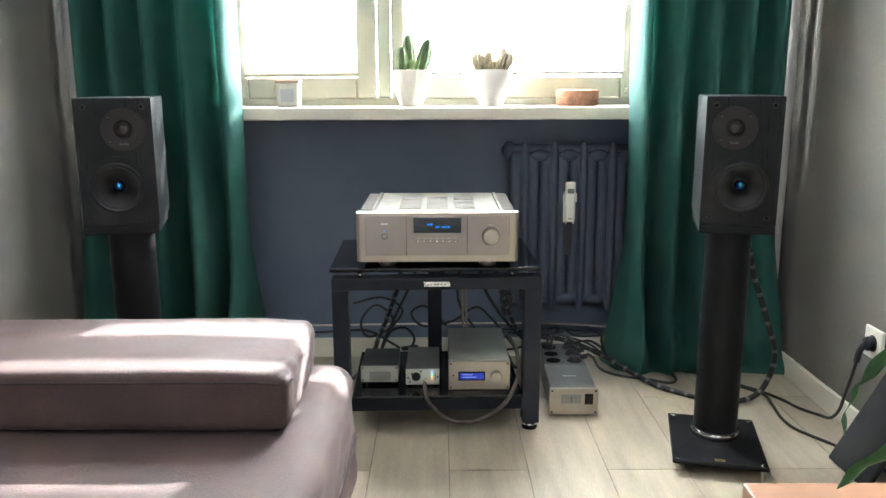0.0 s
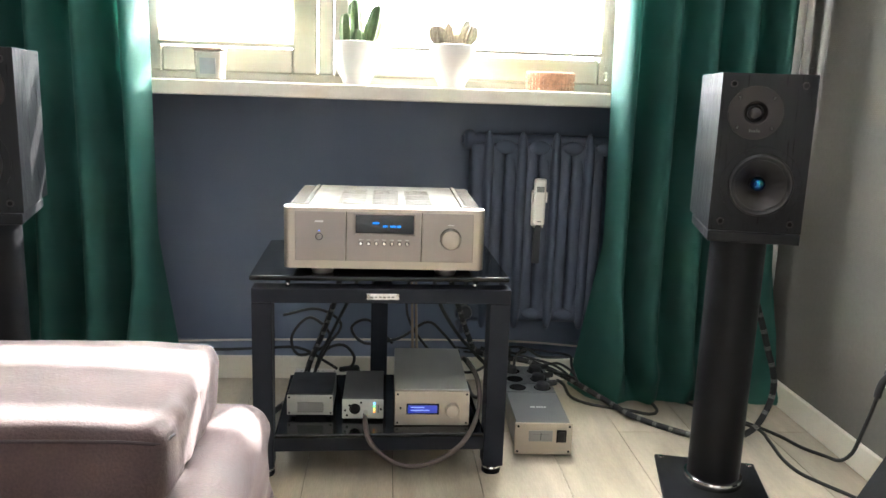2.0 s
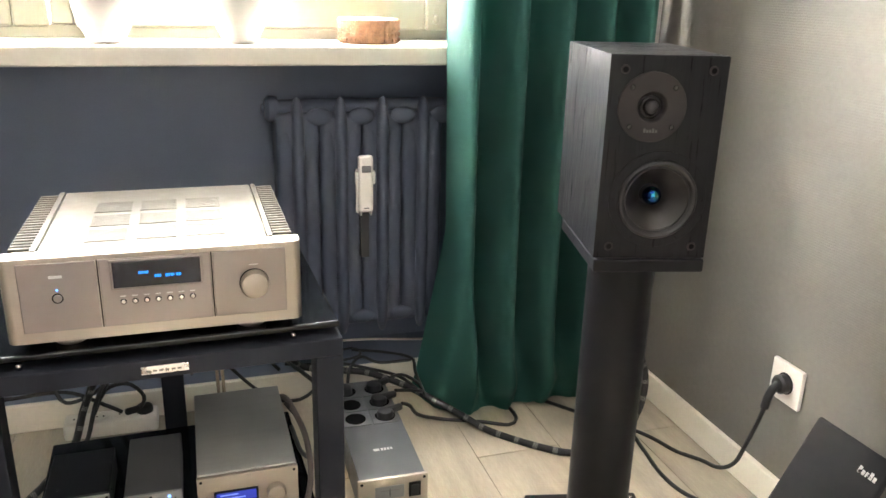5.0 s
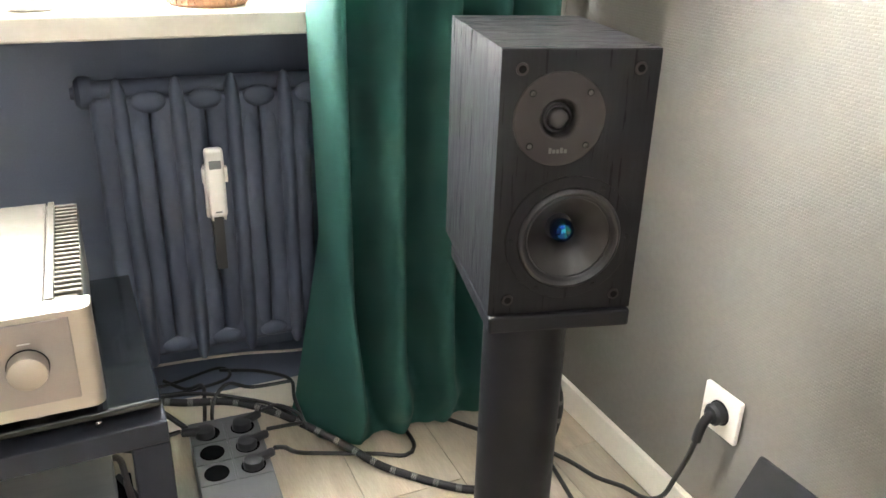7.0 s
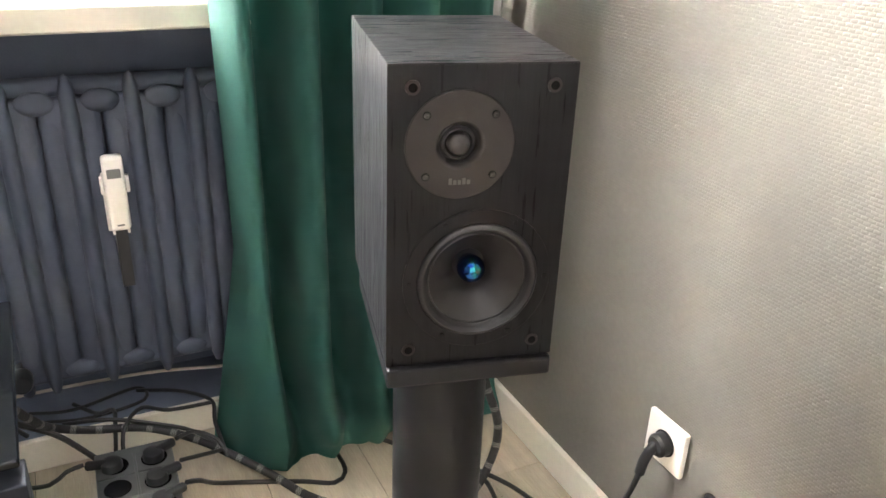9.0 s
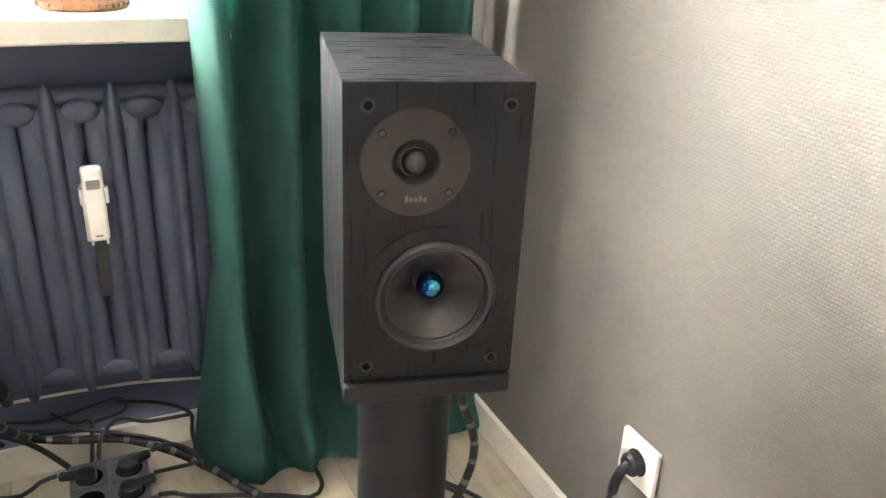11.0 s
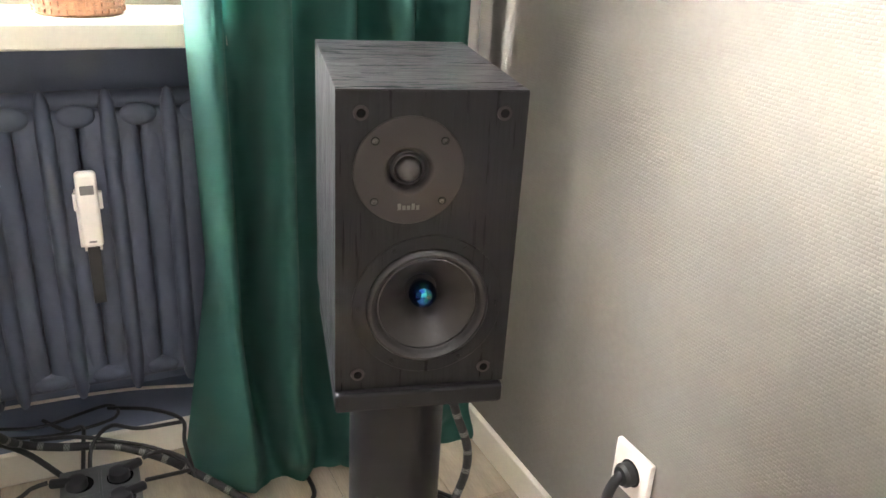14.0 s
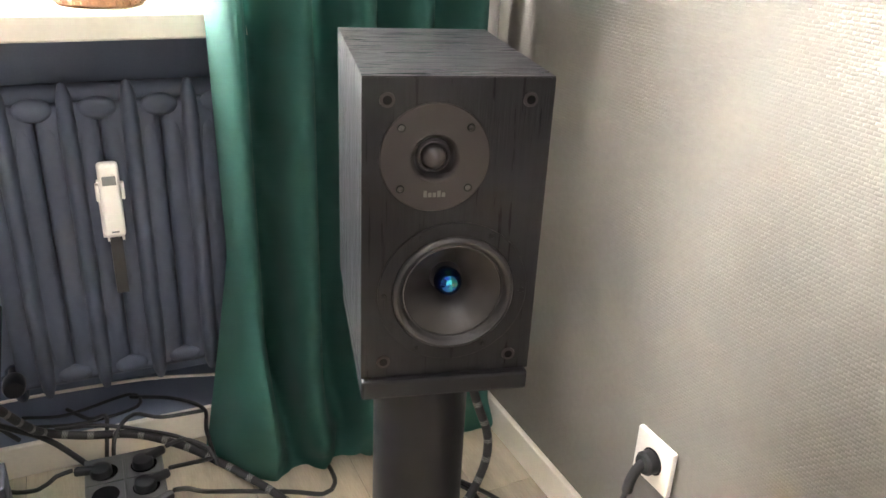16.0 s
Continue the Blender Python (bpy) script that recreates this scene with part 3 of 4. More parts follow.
# ---- loudspeakers and stands ----
def loudspeaker(m, mirror, label):
    W, D, H = 0.170, 0.256, 0.296
    sp = thing("loudspeaker", label, "loudspeaker", m, group="stereo loudspeakers")
    tx, tz, wx, wz, wr = 0.020 * mirror, 0.225, -0.003 * mirror, 0.090, 0.0575
    f = -D / 2
    bm = bmesh.new()
    bx(bm, -W / 2, W / 2, f, D / 2, 0, H)
    front = min(bm.faces, key=lambda q: q.calc_center_median().y)
    edges = list(front.edges)
    bmesh.ops.delete(bm, geom=[front], context="FACES_ONLY")
    n = 48
    for hx, hz, hr in ((wx, wz, wr), (tx, tz, 0.030)):
        ring = [bm.verts.new((hx + hr * math.cos(2 * math.pi * i / n), f, hz + hr * math.sin(2 * math.pi * i / n))) for i in range(n)]
        edges += [bm.edges.new((ring[i], ring[(i + 1) % n])) for i in range(n)]
    bmesh.ops.triangle_fill(bm, use_beauty=True, edges=edges)
    part("cabinet", bm, M_ASH, sp)
    part("top_veneer", box(-W / 2 + 0.0004, W / 2 - 0.0004, f + 0.0004, D / 2 - 0.0004, H, H + 0.0012), M_ASH_TOP, sp)
    # tweeter
    at = pose(tx, f, tz) @ FORWARD
    tw = part("tweeter_plate", lathe([(0.0498, 0.0002), (0.0498, 0.0014), (0.0490, 0.0020), (0.0225, 0.0020), (0.0212, 0.0014), (0.0200, -0.0004), (0.0185, -0.0030)], 64, at), M_PLATE, sp, "grey round tweeter plate")
    part("plate_groove", lathe([(0.0506, 0.0002), (0.0506, 0.0005), (0.0499, 0.0005), (0.0499, 0.0002)], 64, at), M_BLACK, tw)
    part("dome_ring", lathe([(0.0186, -0.0028), (0.0176, -0.0050), (0.0160, -0.0072), (0.0140, -0.0062), (0.0125, -0.0070), (0.0110, -0.0085), (0, -0.0085)], 44, at), M_RUBBER, tw, "deep black ring round the dome")
    part("dome_edge", lathe([(0.0148, -0.0066), (0.0140, -0.0050), (0.0128, -0.0046), (0.0116, -0.0062)], 44, at), M_RUBBER, tw)
    part("dome", lathe([(0.0114, -0.0068), (0.0108, -0.0020), (0.0084, 0.0014), (0.0046, 0.0032), (0, 0.0036)], 36, at), M_CONE, tw, "glossy soft dome")
    for a in (42, 138, 222, 318):
        sx, sz = tx + 0.0415 * math.cos(radians(a)), tz + 0.0415 * math.sin(radians(a))
        part("screw_recess", disc(sx, f - 0.0019, sz, 0.0037, 0.0004, seg=18), M_HOLE, tw)
        part("screw", lathe([(0.0027, 0), (0.0025, 0.0010), (0.0014, 0.0014), (0.0010, 0.0006), (0, 0.0006)], 14, pose(sx, f - 0.0023, sz) @ FORWARD), M_SCREW, tw)
    for k in range(5):
        part("logo_bar", box(tx - 0.0095 + 0.0042 * k, tx - 0.0065 + 0.0042 * k, f - 0.0025, f - 0.0019, tz - 0.036, tz - 0.0318 + (0.0018 if k in (0, 3) else 0)), M_DIM, tw)
    # woofer
    at = pose(wx, f, wz) @ FORWARD
    wf = part("woofer_basket", lathe([(0.0728, 0.0002), (0.0728, 0.0010), (0.0722, 0.0014), (0.0600, 0.0014), (0.0580, 0.0005), (0.0570, -0.004)], 72, at), M_ASH, sp)
    part("basket_groove", lathe([(0.0735, 0.0002), (0.0735, 0.0005), (0.0729, 0.0005), (0.0729, 0.0002)], 72, at), M_BLACK, wf)
    part("surround", lathe([(0.0592, 0.0012), (0.0588, 0.0034), (0.0574, 0.0052), (0.0550, 0.0060), (0.0525, 0.0050), (0.0505, 0.0026), (0.0494, -0.0004), (0.0484, -0.0012), (0.0472, -0.0010), (0.0466, -0.0030)], 72, at), M_RUBBER, wf)
    part("cone", lathe([(0.0470, -0.002), (0.041, -0.0080), (0.034, -0.0150), (0.026, -0.0235), (0.0190, -0.032), (0.0160, -0.037), (0, -0.038)], 72, at), M_CONE, wf)
    part("phase_plug", lathe([(0.0105, -0.039), (0.0115, -0.034), (0.0135, -0.029), (0.0140, -0.025), (0.0130, -0.0195), (0.0100, -0.0148), (0.0054, -0.0120), (0, -0.0112)], 32, at), M_PLUG, wf, "polished blue phase plug")
    for k in range(6):
        a = radians(60 * k)
        part("screw", disc(wx + 0.0672 * math.cos(a), f - 0.0012, wz + 0.0672 * math.sin(a), 0.0026, 0.001, seg=12), M_BLACK, wf)
    # sockets for the grille pegs
    for sx in (-0.0633, 0.0633):
        for sz in (0.018, 0.277):
            g = part("grille_socket", lathe([(0.0068, 0), (0.0066, 0.0012), (0.0038, 0.0014), (0.0034, -0.006), (0, -0.006)], 20, pose(sx, f - 0.0004, sz) @ FORWARD), M_PLATE, sp)
            part("peg_hole", disc(sx, f - 0.0016, sz, 0.0040, 0.0005, seg=16), M_HOLE, g)
    part("terminal_plate", box(-0.04, 0.04, D / 2, D / 2 + 0.003, 0.04, 0.12, 0.001), M_BLACK, sp)
    for tx2 in (-0.02, 0.02):
        part("binding_post", disc(tx2, D / 2 + 0.003, 0.08, 0.006, 0.02, seg=12, m=pose(0, 0, 0, -90)), M_CHROME, sp)
    return sp


def speaker_stand(m, pole_at, plate_at, label):
    """Stand round a thick pole; the thing's origin lies on the floor below the loudspeaker."""
    st = thing("speaker_stand", label, "speaker stand", m, group="loudspeaker stands")
    px, py = pole_at
    cx, cy = plate_at
    part("top_plate", box(-0.0855, 0.0835, -0.1365, 0.085, 0.593, 0.614, 0.003), M_STAND, st)
    part("pole", lathe([(0, 0.045), (0.055, 0.045), (0.055, 0.593), (0, 0.593)], 48, pose(px, py, 0)), M_STAND, st)
    part("chrome_ring", lathe([(0.055, 0.0365), (0.0605, 0.038), (0.0630, 0.043), (0.0630, 0.050), (0.0612, 0.055), (0.0555, 0.057)], 48, pose(px, py, 0)), M_CHROME, st, "polished chrome ring")
    base = part("base_plate", box(cx - 0.112, cx + 0.112, cy - 0.145, cy + 0.145, 0.026, 0.037, 0.004, 3), M_STAND, st)
    part("maker_tag", box(cx - 0.012, cx + 0.012, cy - 0.130, cy - 0.119, 0.037, 0.0376), M_GOLDTAG, base, "small gold foil tag")
    for k in range(4):
        part("tag_mark", box(cx - 0.009 + 0.005 * k, cx - 0.006 + 0.005 * k, cy - 0.127, cy - 0.122, 0.0376, 0.0380), M_BLACK, base)
    for sx in (-0.098, 0.098):
        for sy in (-0.131, 0.131):
            part("screw_cap", lathe([(0, 0.0), (0.006, 0.0), (0.005, 0.0025), (0, 0.003)], 16, pose(cx + sx, cy + sy, 0.037)), M_CHROME, base)
            part("spike", lathe([(0, 0), (0.0015, 0.0), (0.006, 0.012), (0.006, 0.027), (0, 0.027)], 14, pose(cx + sx, cy + sy, 0)), M_CHROME, base)
    return st


TOE = 13.5
right_at = pose(0.7286, 1.9467, 0, 0, 0, -TOE)
left_at = pose(-0.785, 1.97, 0, 0, 0, TOE)
loudspeaker(right_at @ pose(0, 0, 0.614), -1, "black ash bookshelf loudspeaker on stand beside grey wall")
loudspeaker(left_at @ pose(0, 0, 0.614), 1, "black ash bookshelf loudspeaker on stand behind the sofa")
speaker_stand(right_at, (-0.003, -0.014), (-0.005, -0.052), "black steel speaker stand with thick round pole")
speaker_stand(left_at, (0.003, -0.014), (0.005, -0.052), "black steel speaker stand with thick round pole")

# ---- hi-fi rack ----
rack = thing("hifi_rack", "black steel three-legged hi-fi rack with glass shelves", "rack", pose(-0.1, 2.02, 0, 0, 0, 1.5) @ pose(0.1, -2.02, 0))
RX0, RX1, RY0, RY1 = -0.288, 0.271, 2.02, 2.42
for x0, x1, y0, y1 in ((RX0, RX0 + 0.043, RY0, RY0 + 0.05), (RX1 - 0.046, RX1, RY0, RY0 + 0.05), (-0.03, 0.014, RY1 - 0.02, RY1 + 0.024)):
    part("leg", box(x0, x1, y0, y1, 0.022, 0.405, 0.002), M_RACK, rack)
    cx, cy = (x0 + x1) / 2, (y0 + y1) / 2
    foot = part("foot", lathe([(0, 0), (0.021, 0), (0.022, 0.004), (0.021, 0.012), (0.008, 0.013), (0.008, 0.022), (0, 0.022)], 28, pose(cx, cy, 0)), M_BLACK, rack)
    part("foot_ring", lathe([(0.0215, 0.0125), (0.0225, 0.014), (0.0215, 0.0175), (0.012, 0.018)], 28, pose(cx, cy, 0)), M_CHROME, foot)
part("front_beam", box(RX0, RX1, RY0, RY0 + 0.05, 0.4055, 0.437, 0.002), M_RACK, rack)
part("rear_arm", box(-0.03, 0.014, RY0 + 0.051, RY1 + 0.024, 0.4055, 0.435, 0.002), M_RACK, rack)
part("lower_beam", box(RX0 + 0.044, RX1 - 0.047, RY0 + 0.004, RY0 + 0.046, 0.062, 0.095, 0.002), M_RACK, rack)
part("lower_arm", box(-0.028, 0.012, RY0 + 0.047, RY1 - 0.021, 0.062, 0.093, 0.002), M_RACK, rack)
part("top_shelf", box(-0.294, 0.268, 2.034, 2.43, 0.451, 0.462, 0.003, 3), M_BLACKGLASS, rack, "polished black glass shelf")
part("lower_shelf", box(-0.240, 0.222, 2.002, 2.37, 0.103, 0.113, 0.003, 3), M_BLACKGLASS, rack, "polished black glass shelf")
for x, y, z in ((-0.213, 2.043, 0.437), (0.193, 2.043, 0.437), (-0.008, 2.40, 0.437)):
    part("shelf_stud", lathe([(0, 0), (0.005, 0), (0.0065, 0.004), (0.005, 0.009), (0.007, 0.0138), (0, 0.0138)], 16, pose(x, y, z)), M_CHROME, rack)
for x, y, z in ((-0.205, 2.045, 0.095), (0.185, 2.045, 0.095), (-0.008, 2.36, 0.095)):
    part("shelf_stud", lathe([(0, 0), (0.006, 0), (0.006, 0.008), (0, 0.008)], 16, pose(x, y, z)), M_CHROME, rack)
badge = part("badge", box(-0.044, 0.026, 2.0165, 2.0198, 0.415, 0.428, 0.001), M_BADGE, rack, "silver maker's badge with unreadable print")
for k in range(6):
    part("badge_mark", box(-0.036 + 0.009 * k, -0.030 + 0.009 * k, 2.0158, 2.0164, 0.4195, 0.4225), M_GREYMETAL, badge)

# ---- amplifier ----
amp = thing("amplifier", "silver integrated amplifier with blue display on rack", "amplifier", pose(-0.0075, 2.028, 0.462))
AW, AD, Z0, Z1 = 0.2135, 0.380, 0.019, 0.150
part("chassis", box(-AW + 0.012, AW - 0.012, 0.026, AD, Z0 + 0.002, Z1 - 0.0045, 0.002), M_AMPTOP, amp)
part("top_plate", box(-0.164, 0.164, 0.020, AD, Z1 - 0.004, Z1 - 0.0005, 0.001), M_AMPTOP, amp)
bm = bmesh.new()
bx(bm, -AW, AW, 0.0, 0.034, Z0, Z1, 0.0)
vert = [e for e in bm.edges if abs(e.verts[0].co.z - e.verts[1].co.z) > 0.05 and e.verts[0].co.y < 0.01]
bmesh.ops.bevel(bm, geom=vert, offset=0.014, segments=6, profile=0.5, affect="EDGES")
rim = [e for e in bm.edges if abs(e.verts[0].co.z - e.verts[1].co.z) < 1e-5 and abs(e.verts[0].co.z - Z1) < 1e-5]
bmesh.ops.bevel(bm, geom=rim, offset=0.002, segments=2, profile=0.5, affect="EDGES")
face = part("faceplate", bm, M_SILVER, amp, "pale silver rounded faceplate")
for x0, x1 in ((-0.189, -0.0835), (-0.0800, 0.0765), (0.0800, 0.189)):
    part("panel", box(x0, x1, -0.002, 0.004, 0.036, 0.142, 0.0012), M_TITAN, face, "titanium grey front panel")
for x in (-0.0818, 0.0782):
    part("panel_gap", box(x - 0.0009, x + 0.0009, -0.0006, 0.003, 0.036, 0.142), M_BLACK, face)
part("display_bezel", box(-0.066, 0.0655, -0.0045, 0.0, 0.0935, 0.1405, 0.002), M_TITAN, face)
screen = part("display", box(-0.062, 0.0615, -0.006, -0.003, 0.097, 0.137, 0.001), M_SCREEN, face, "black display with small blue segments")
for k in range(4):
    part("text_bar", box(-0.026 + 0.0036 * k, -0.0232 + 0.0036 * k, -0.0066, -0.0060, 0.1175, 0.1215), M_BLUE_TEXT, screen)
for k, w in enumerate((0.0028, 0.0028, 0.0016, 0.0, 0.0030, 0.0030, 0.0030, 0.0012, 0.0030, 0.0030)):
    if w:
        part("text_bar", box(-0.004 + 0.0038 * k, -0.004 + 0.0038 * k + w, -0.0066, -0.0060, 0.1105, 0.1150), M_BLUE_TEXT, screen)
for k in range(7):
    x = -0.0505 + 0.0164 * k
    ring = part("button_ring", lathe([(0.0042, 0), (0.0045, 0.0012), (0.0038, 0.0016), (0.0034, 0.0004)], 20, pose(x, -0.002, 0.0745) @ FORWARD), M_BLACK, face)
    part("button", disc(x, -0.002, 0.0745, 0.0033, 0.003, seg=18), M_CHROME, ring)
    part("button_caption", box(x - 0.004, x + 0.004, -0.0026, -0.002, 0.0822, 0.0832), M_MARK, face)
ring = part("power_ring", lathe([(0.0072, 0), (0.0078, 0.0014), (0.0064, 0.0018), (0.0058, 0.0004)], 28, pose(-0.1385, -0.002, 0.088) @ FORWARD), M_BLACK, face)
part("power_button", disc(-0.1385, -0.002, 0.088, 0.0057, 0.0034, seg=24), M_TITAN, ring)
part("power_led", disc(-0.1385, -0.002, 0.1005, 0.0016, 0.0010, seg=12), M_LED_B, face)
part("brand_plate", box(-0.1475, -0.1295, -0.0026, -0.002, 0.1185, 0.1225), M_MARK, face)
part("knob_seat", lathe([(0.0226, 0), (0.0226, 0.0006), (0.0215, 0.0009), (0, 0.0009)], 40, pose(0.1400, -0.002, 0.088) @ FORWARD), M_BLACK, face)
part("volume_knob", lathe([(0.0212, 0.0008), (0.0212, 0.015), (0.0200, 0.0185), (0.015, 0.0205), (0, 0.0215)], 48, pose(0.1400, -0.002, 0.088) @ FORWARD), M_SILVER, face)
part("knob_caption", box(0.1335, 0.1465, -0.0026, -0.002, 0.1165, 0.1178), M_MARK, face)
for sx in (-1, 1):
    x0, x1 = sorted((sx * 0.166, sx * 0.206))
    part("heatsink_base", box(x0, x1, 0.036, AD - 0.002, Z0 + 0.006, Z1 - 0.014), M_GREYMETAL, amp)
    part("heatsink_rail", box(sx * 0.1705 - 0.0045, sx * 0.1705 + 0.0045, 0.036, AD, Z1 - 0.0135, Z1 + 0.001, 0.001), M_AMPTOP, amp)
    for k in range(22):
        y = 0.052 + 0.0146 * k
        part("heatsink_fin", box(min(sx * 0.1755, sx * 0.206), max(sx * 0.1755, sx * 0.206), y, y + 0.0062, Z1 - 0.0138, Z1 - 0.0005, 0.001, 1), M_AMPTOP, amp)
for i in range(3):
    for k in range(3):
        x, y = -0.0735 + 0.0735 * i, 0.095 + 0.083 * k
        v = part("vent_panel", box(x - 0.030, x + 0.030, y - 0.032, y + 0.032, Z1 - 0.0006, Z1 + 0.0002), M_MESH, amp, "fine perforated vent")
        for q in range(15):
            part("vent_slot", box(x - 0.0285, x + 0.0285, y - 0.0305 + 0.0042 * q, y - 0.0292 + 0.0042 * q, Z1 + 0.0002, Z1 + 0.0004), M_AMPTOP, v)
for sx in (-0.135, 0.135):
    for y in (0.05, AD - 0.06):
        part("foot", lathe([(0, 0), (0.022, 0), (0.024, 0.004), (0.022, 0.0192), (0, 0.0192)], 32, pose(sx, y, 0.0)), M_TITAN, amp)

# ---- small units on the lower shelf ----
psu = thing("power_supply", "black power supply box with perforated silver front", "power supply", pose(-0.171, 2.086, 0.113))
part("case", box(-0.051, 0.051, 0.002, 0.14, 0.011, 0.060, 0.002), M_DARKBOX, psu)
fr = part("front_panel", box(-0.052, 0.052, -0.003, 0.0015, 0.010, 0.057, 0.001), M_ALU, psu)
for i in range(10):
    for k in range(5):
        part("vent_hole", disc(-0.0265 + 0.0059 * i + (0.003 if k % 2 else 0), -0.0029, 0.018 + 0.0052 * k, 0.0021, 0.0005, seg=8), M_CLOTH, fr)
for sx in (-0.047, 0.047):
    for z in (0.015, 0.052):
        part("screw", disc(sx, -0.003, z, 0.0024, 0.0012, seg=12), M_BLACK, fr)
for sx in (-0.04, 0.04):
    for y in (0.015, 0.125):
        part("foot", lathe([(0, 0), (0.006, 0), (0.006, 0.0115), (0, 0.0115)], 14, pose(sx, y, 0)), M_BLACK, psu)

hp = thing("headphone_amplifier", "small black headphone amplifier with silver front", "amplifier", pose(-0.0505, 2.075, 0.113))
part("case", box(-0.046, 0.046, 0.002, 0.185, 0.004, 0.052, 0.002), M_GREYMETAL, hp)
fr = part("front_panel", box(-0.0468, 0.0468, -0.003, 0.0015, 0.006, 0.052, 0.001), M_ALU, hp)
part("xlr_socket", lathe([(0.0125, 0), (0.0125, 0.0022), (0.0105, 0.0026), (0.0098, 0.0006), (0, 0.0006)], 28, pose(-0.018, -0.003, 0.030) @ FORWARD), M_BLACK, fr)
for k, (mm, z) in enumerate(((M_LED_B, 0.043), (M_LED_G, 0.036), (M_LED_Y, 0.029), (M_LED_O, 0.022))):
    part("indicator", box(0.0238, 0.0282, -0.0038, -0.003, z - 0.0016, z + 0.0016), mm, fr)
for sx, z in ((-0.040, 0.026), (-0.030, 0.038), (-0.036, 0.014), (0.041, 0.029), (-0.004, 0.045)):
    part("screw", disc(sx, -0.003, z, 0.0027, 0.0012, seg=12), M_BLACK, fr)
part("print_mark", box(0.034, 0.0365, -0.0036, -0.003, 0.020, 0.040), M_GREYMETAL, fr)
part("jack_plug", lathe([(0, 0), (0.0055, 0), (0.0055, 0.022), (0.004, 0.028), (0, 0.028)], 18, pose(0.0065, -0.003, 0.022) @ FORWARD), M_CHROME, hp)
for sx in (-0.036, 0.036):
    for y in (0.015, 0.17):
        part("foot", lathe([(0, 0), (0.006, 0), (0.006, 0.0045), (0, 0.0045)], 14, pose(sx, y, 0)), M_BLACK, hp)

dac = thing("dac_unit", "silver aluminium converter with blue screen and knob", "converter", pose(0.106, 2.05, 0.113))
part("case", box(-0.083, 0.083, 0.005, 0.29, 0.003, 0.085, 0.0015), M_ALU, dac)
fr = part("front_panel", box(-0.0845, 0.0845, -0.004, 0.0045, 0.001, 0.083, 0.0015), M_SILVER, dac)
lcd = part("lcd_frame", box(-0.058, 0.016, -0.0052, -0.004, 0.028, 0.054, 0.0005), M_BLACK, fr)
part("lcd", box(-0.054, 0.012, -0.0058, -0.005, 0.032, 0.050), M_BLUE_LCD, lcd, "glowing blue screen")
for k, w in enumerate((0.03, 0.042)):
    part("text_bar", box(-0.048, -0.048 + w, -0.0063, -0.0058, 0.0445 - 0.007 * k, 0.0465 - 0.007 * k), M_LCD_TEXT, lcd)
part("knob", lathe([(0.0155, 0), (0.0155, 0.012), (0.014, 0.0145), (0, 0.015)], 36, pose(0.046, -0.004, 0.041) @ FORWARD), M_SILVER, fr)
part("sensor_hole", disc(-0.071, -0.004, 0.043, 0.0026, 0.0006, seg=14), M_CLOTH, fr)
for sx in (-0.078, 0.078):
    for z in (0.008, 0.076):
        part("screw", disc(sx, -0.004, z, 0.0025, 0.001, seg=12), M_BLACK, fr)

# ---- mains conditioner on the floor ----
pc = thing("power_conditioner", "grey mains conditioner with silver front and six outlets", "power strip", pose(0.381, 2.12, 0, 0, 0, -1.5))
part("case", box(-0.066, 0.066, 0.004, 0.40, 0.012, 0.085, 0.002), M_CONDITIONER, pc)
fr = part("front_panel", box(-0.070, 0.070, -0.003, 0.0035, 0.008, 0.088, 0.0015), M_SILVER, pc)
dial = part("meter", box(-0.036, 0.022, -0.0045, -0.003, 0.042, 0.070, 0.001), M_METER, fr, "pale voltage meter")
part("needle", box(-0.0075, -0.0062, -0.0052, -0.0046, 0.046, 0.064), M_BLACK, dial)
part("scale_mark", box(-0.026, 0.012, -0.0050, -0.0046, 0.060, 0.0612), M_GREYMETAL, dial)
sw = part("rocker_switch", box(0.031, 0.055, -0.006, -0.003, 0.040, 0.072, 0.001), M_BLACK, fr)
part("rocker", box(0.035, 0.051, -0.009, -0.006, 0.044, 0.068, 0.002), M_CLOTH, sw)
for sx in (-0.062, 0.062):
    for z in (0.016, 0.080):
        part("screw", disc(sx, -0.003, z, 0.003, 0.0012, seg=12), M_BLACK, fr)
for sx in (-0.06, 0.06):
    for y in (0.03, 0.37):
        part("foot", lathe([(0, 0), (0.009, 0), (0.009, 0.013), (0, 0.013)], 14, pose(sx * 0.85, y, 0)), M_BLACK, pc)
part("logo_bar", box(-0.018, -0.006, 0.098, 0.106, 0.085, 0.0856), M_MARK, pc)
for k in range(4):
    part("logo_bar", box(-0.003 + 0.0065 * k, 0.0018 + 0.0065 * k, 0.098, 0.106, 0.085, 0.0856), M_MARK, pc)
for i in range(2):
    for k in range(3):
        x, y = -0.033 + 0.066 * i, 0.228 + 0.062 * k
        pl = part("outlet", box(x - 0.031, x + 0.031, y - 0.029, y + 0.029, 0.085, 0.0872, 0.001), M_CONDITIONER, pc)
        part("outlet_well", lathe([(0.0225, 0.0005), (0.0225, 0.0020), (0.0215, 0.0022), (0, 0.0018)], 28, pose(x, y, 0.086)), M_HOLE, pl)


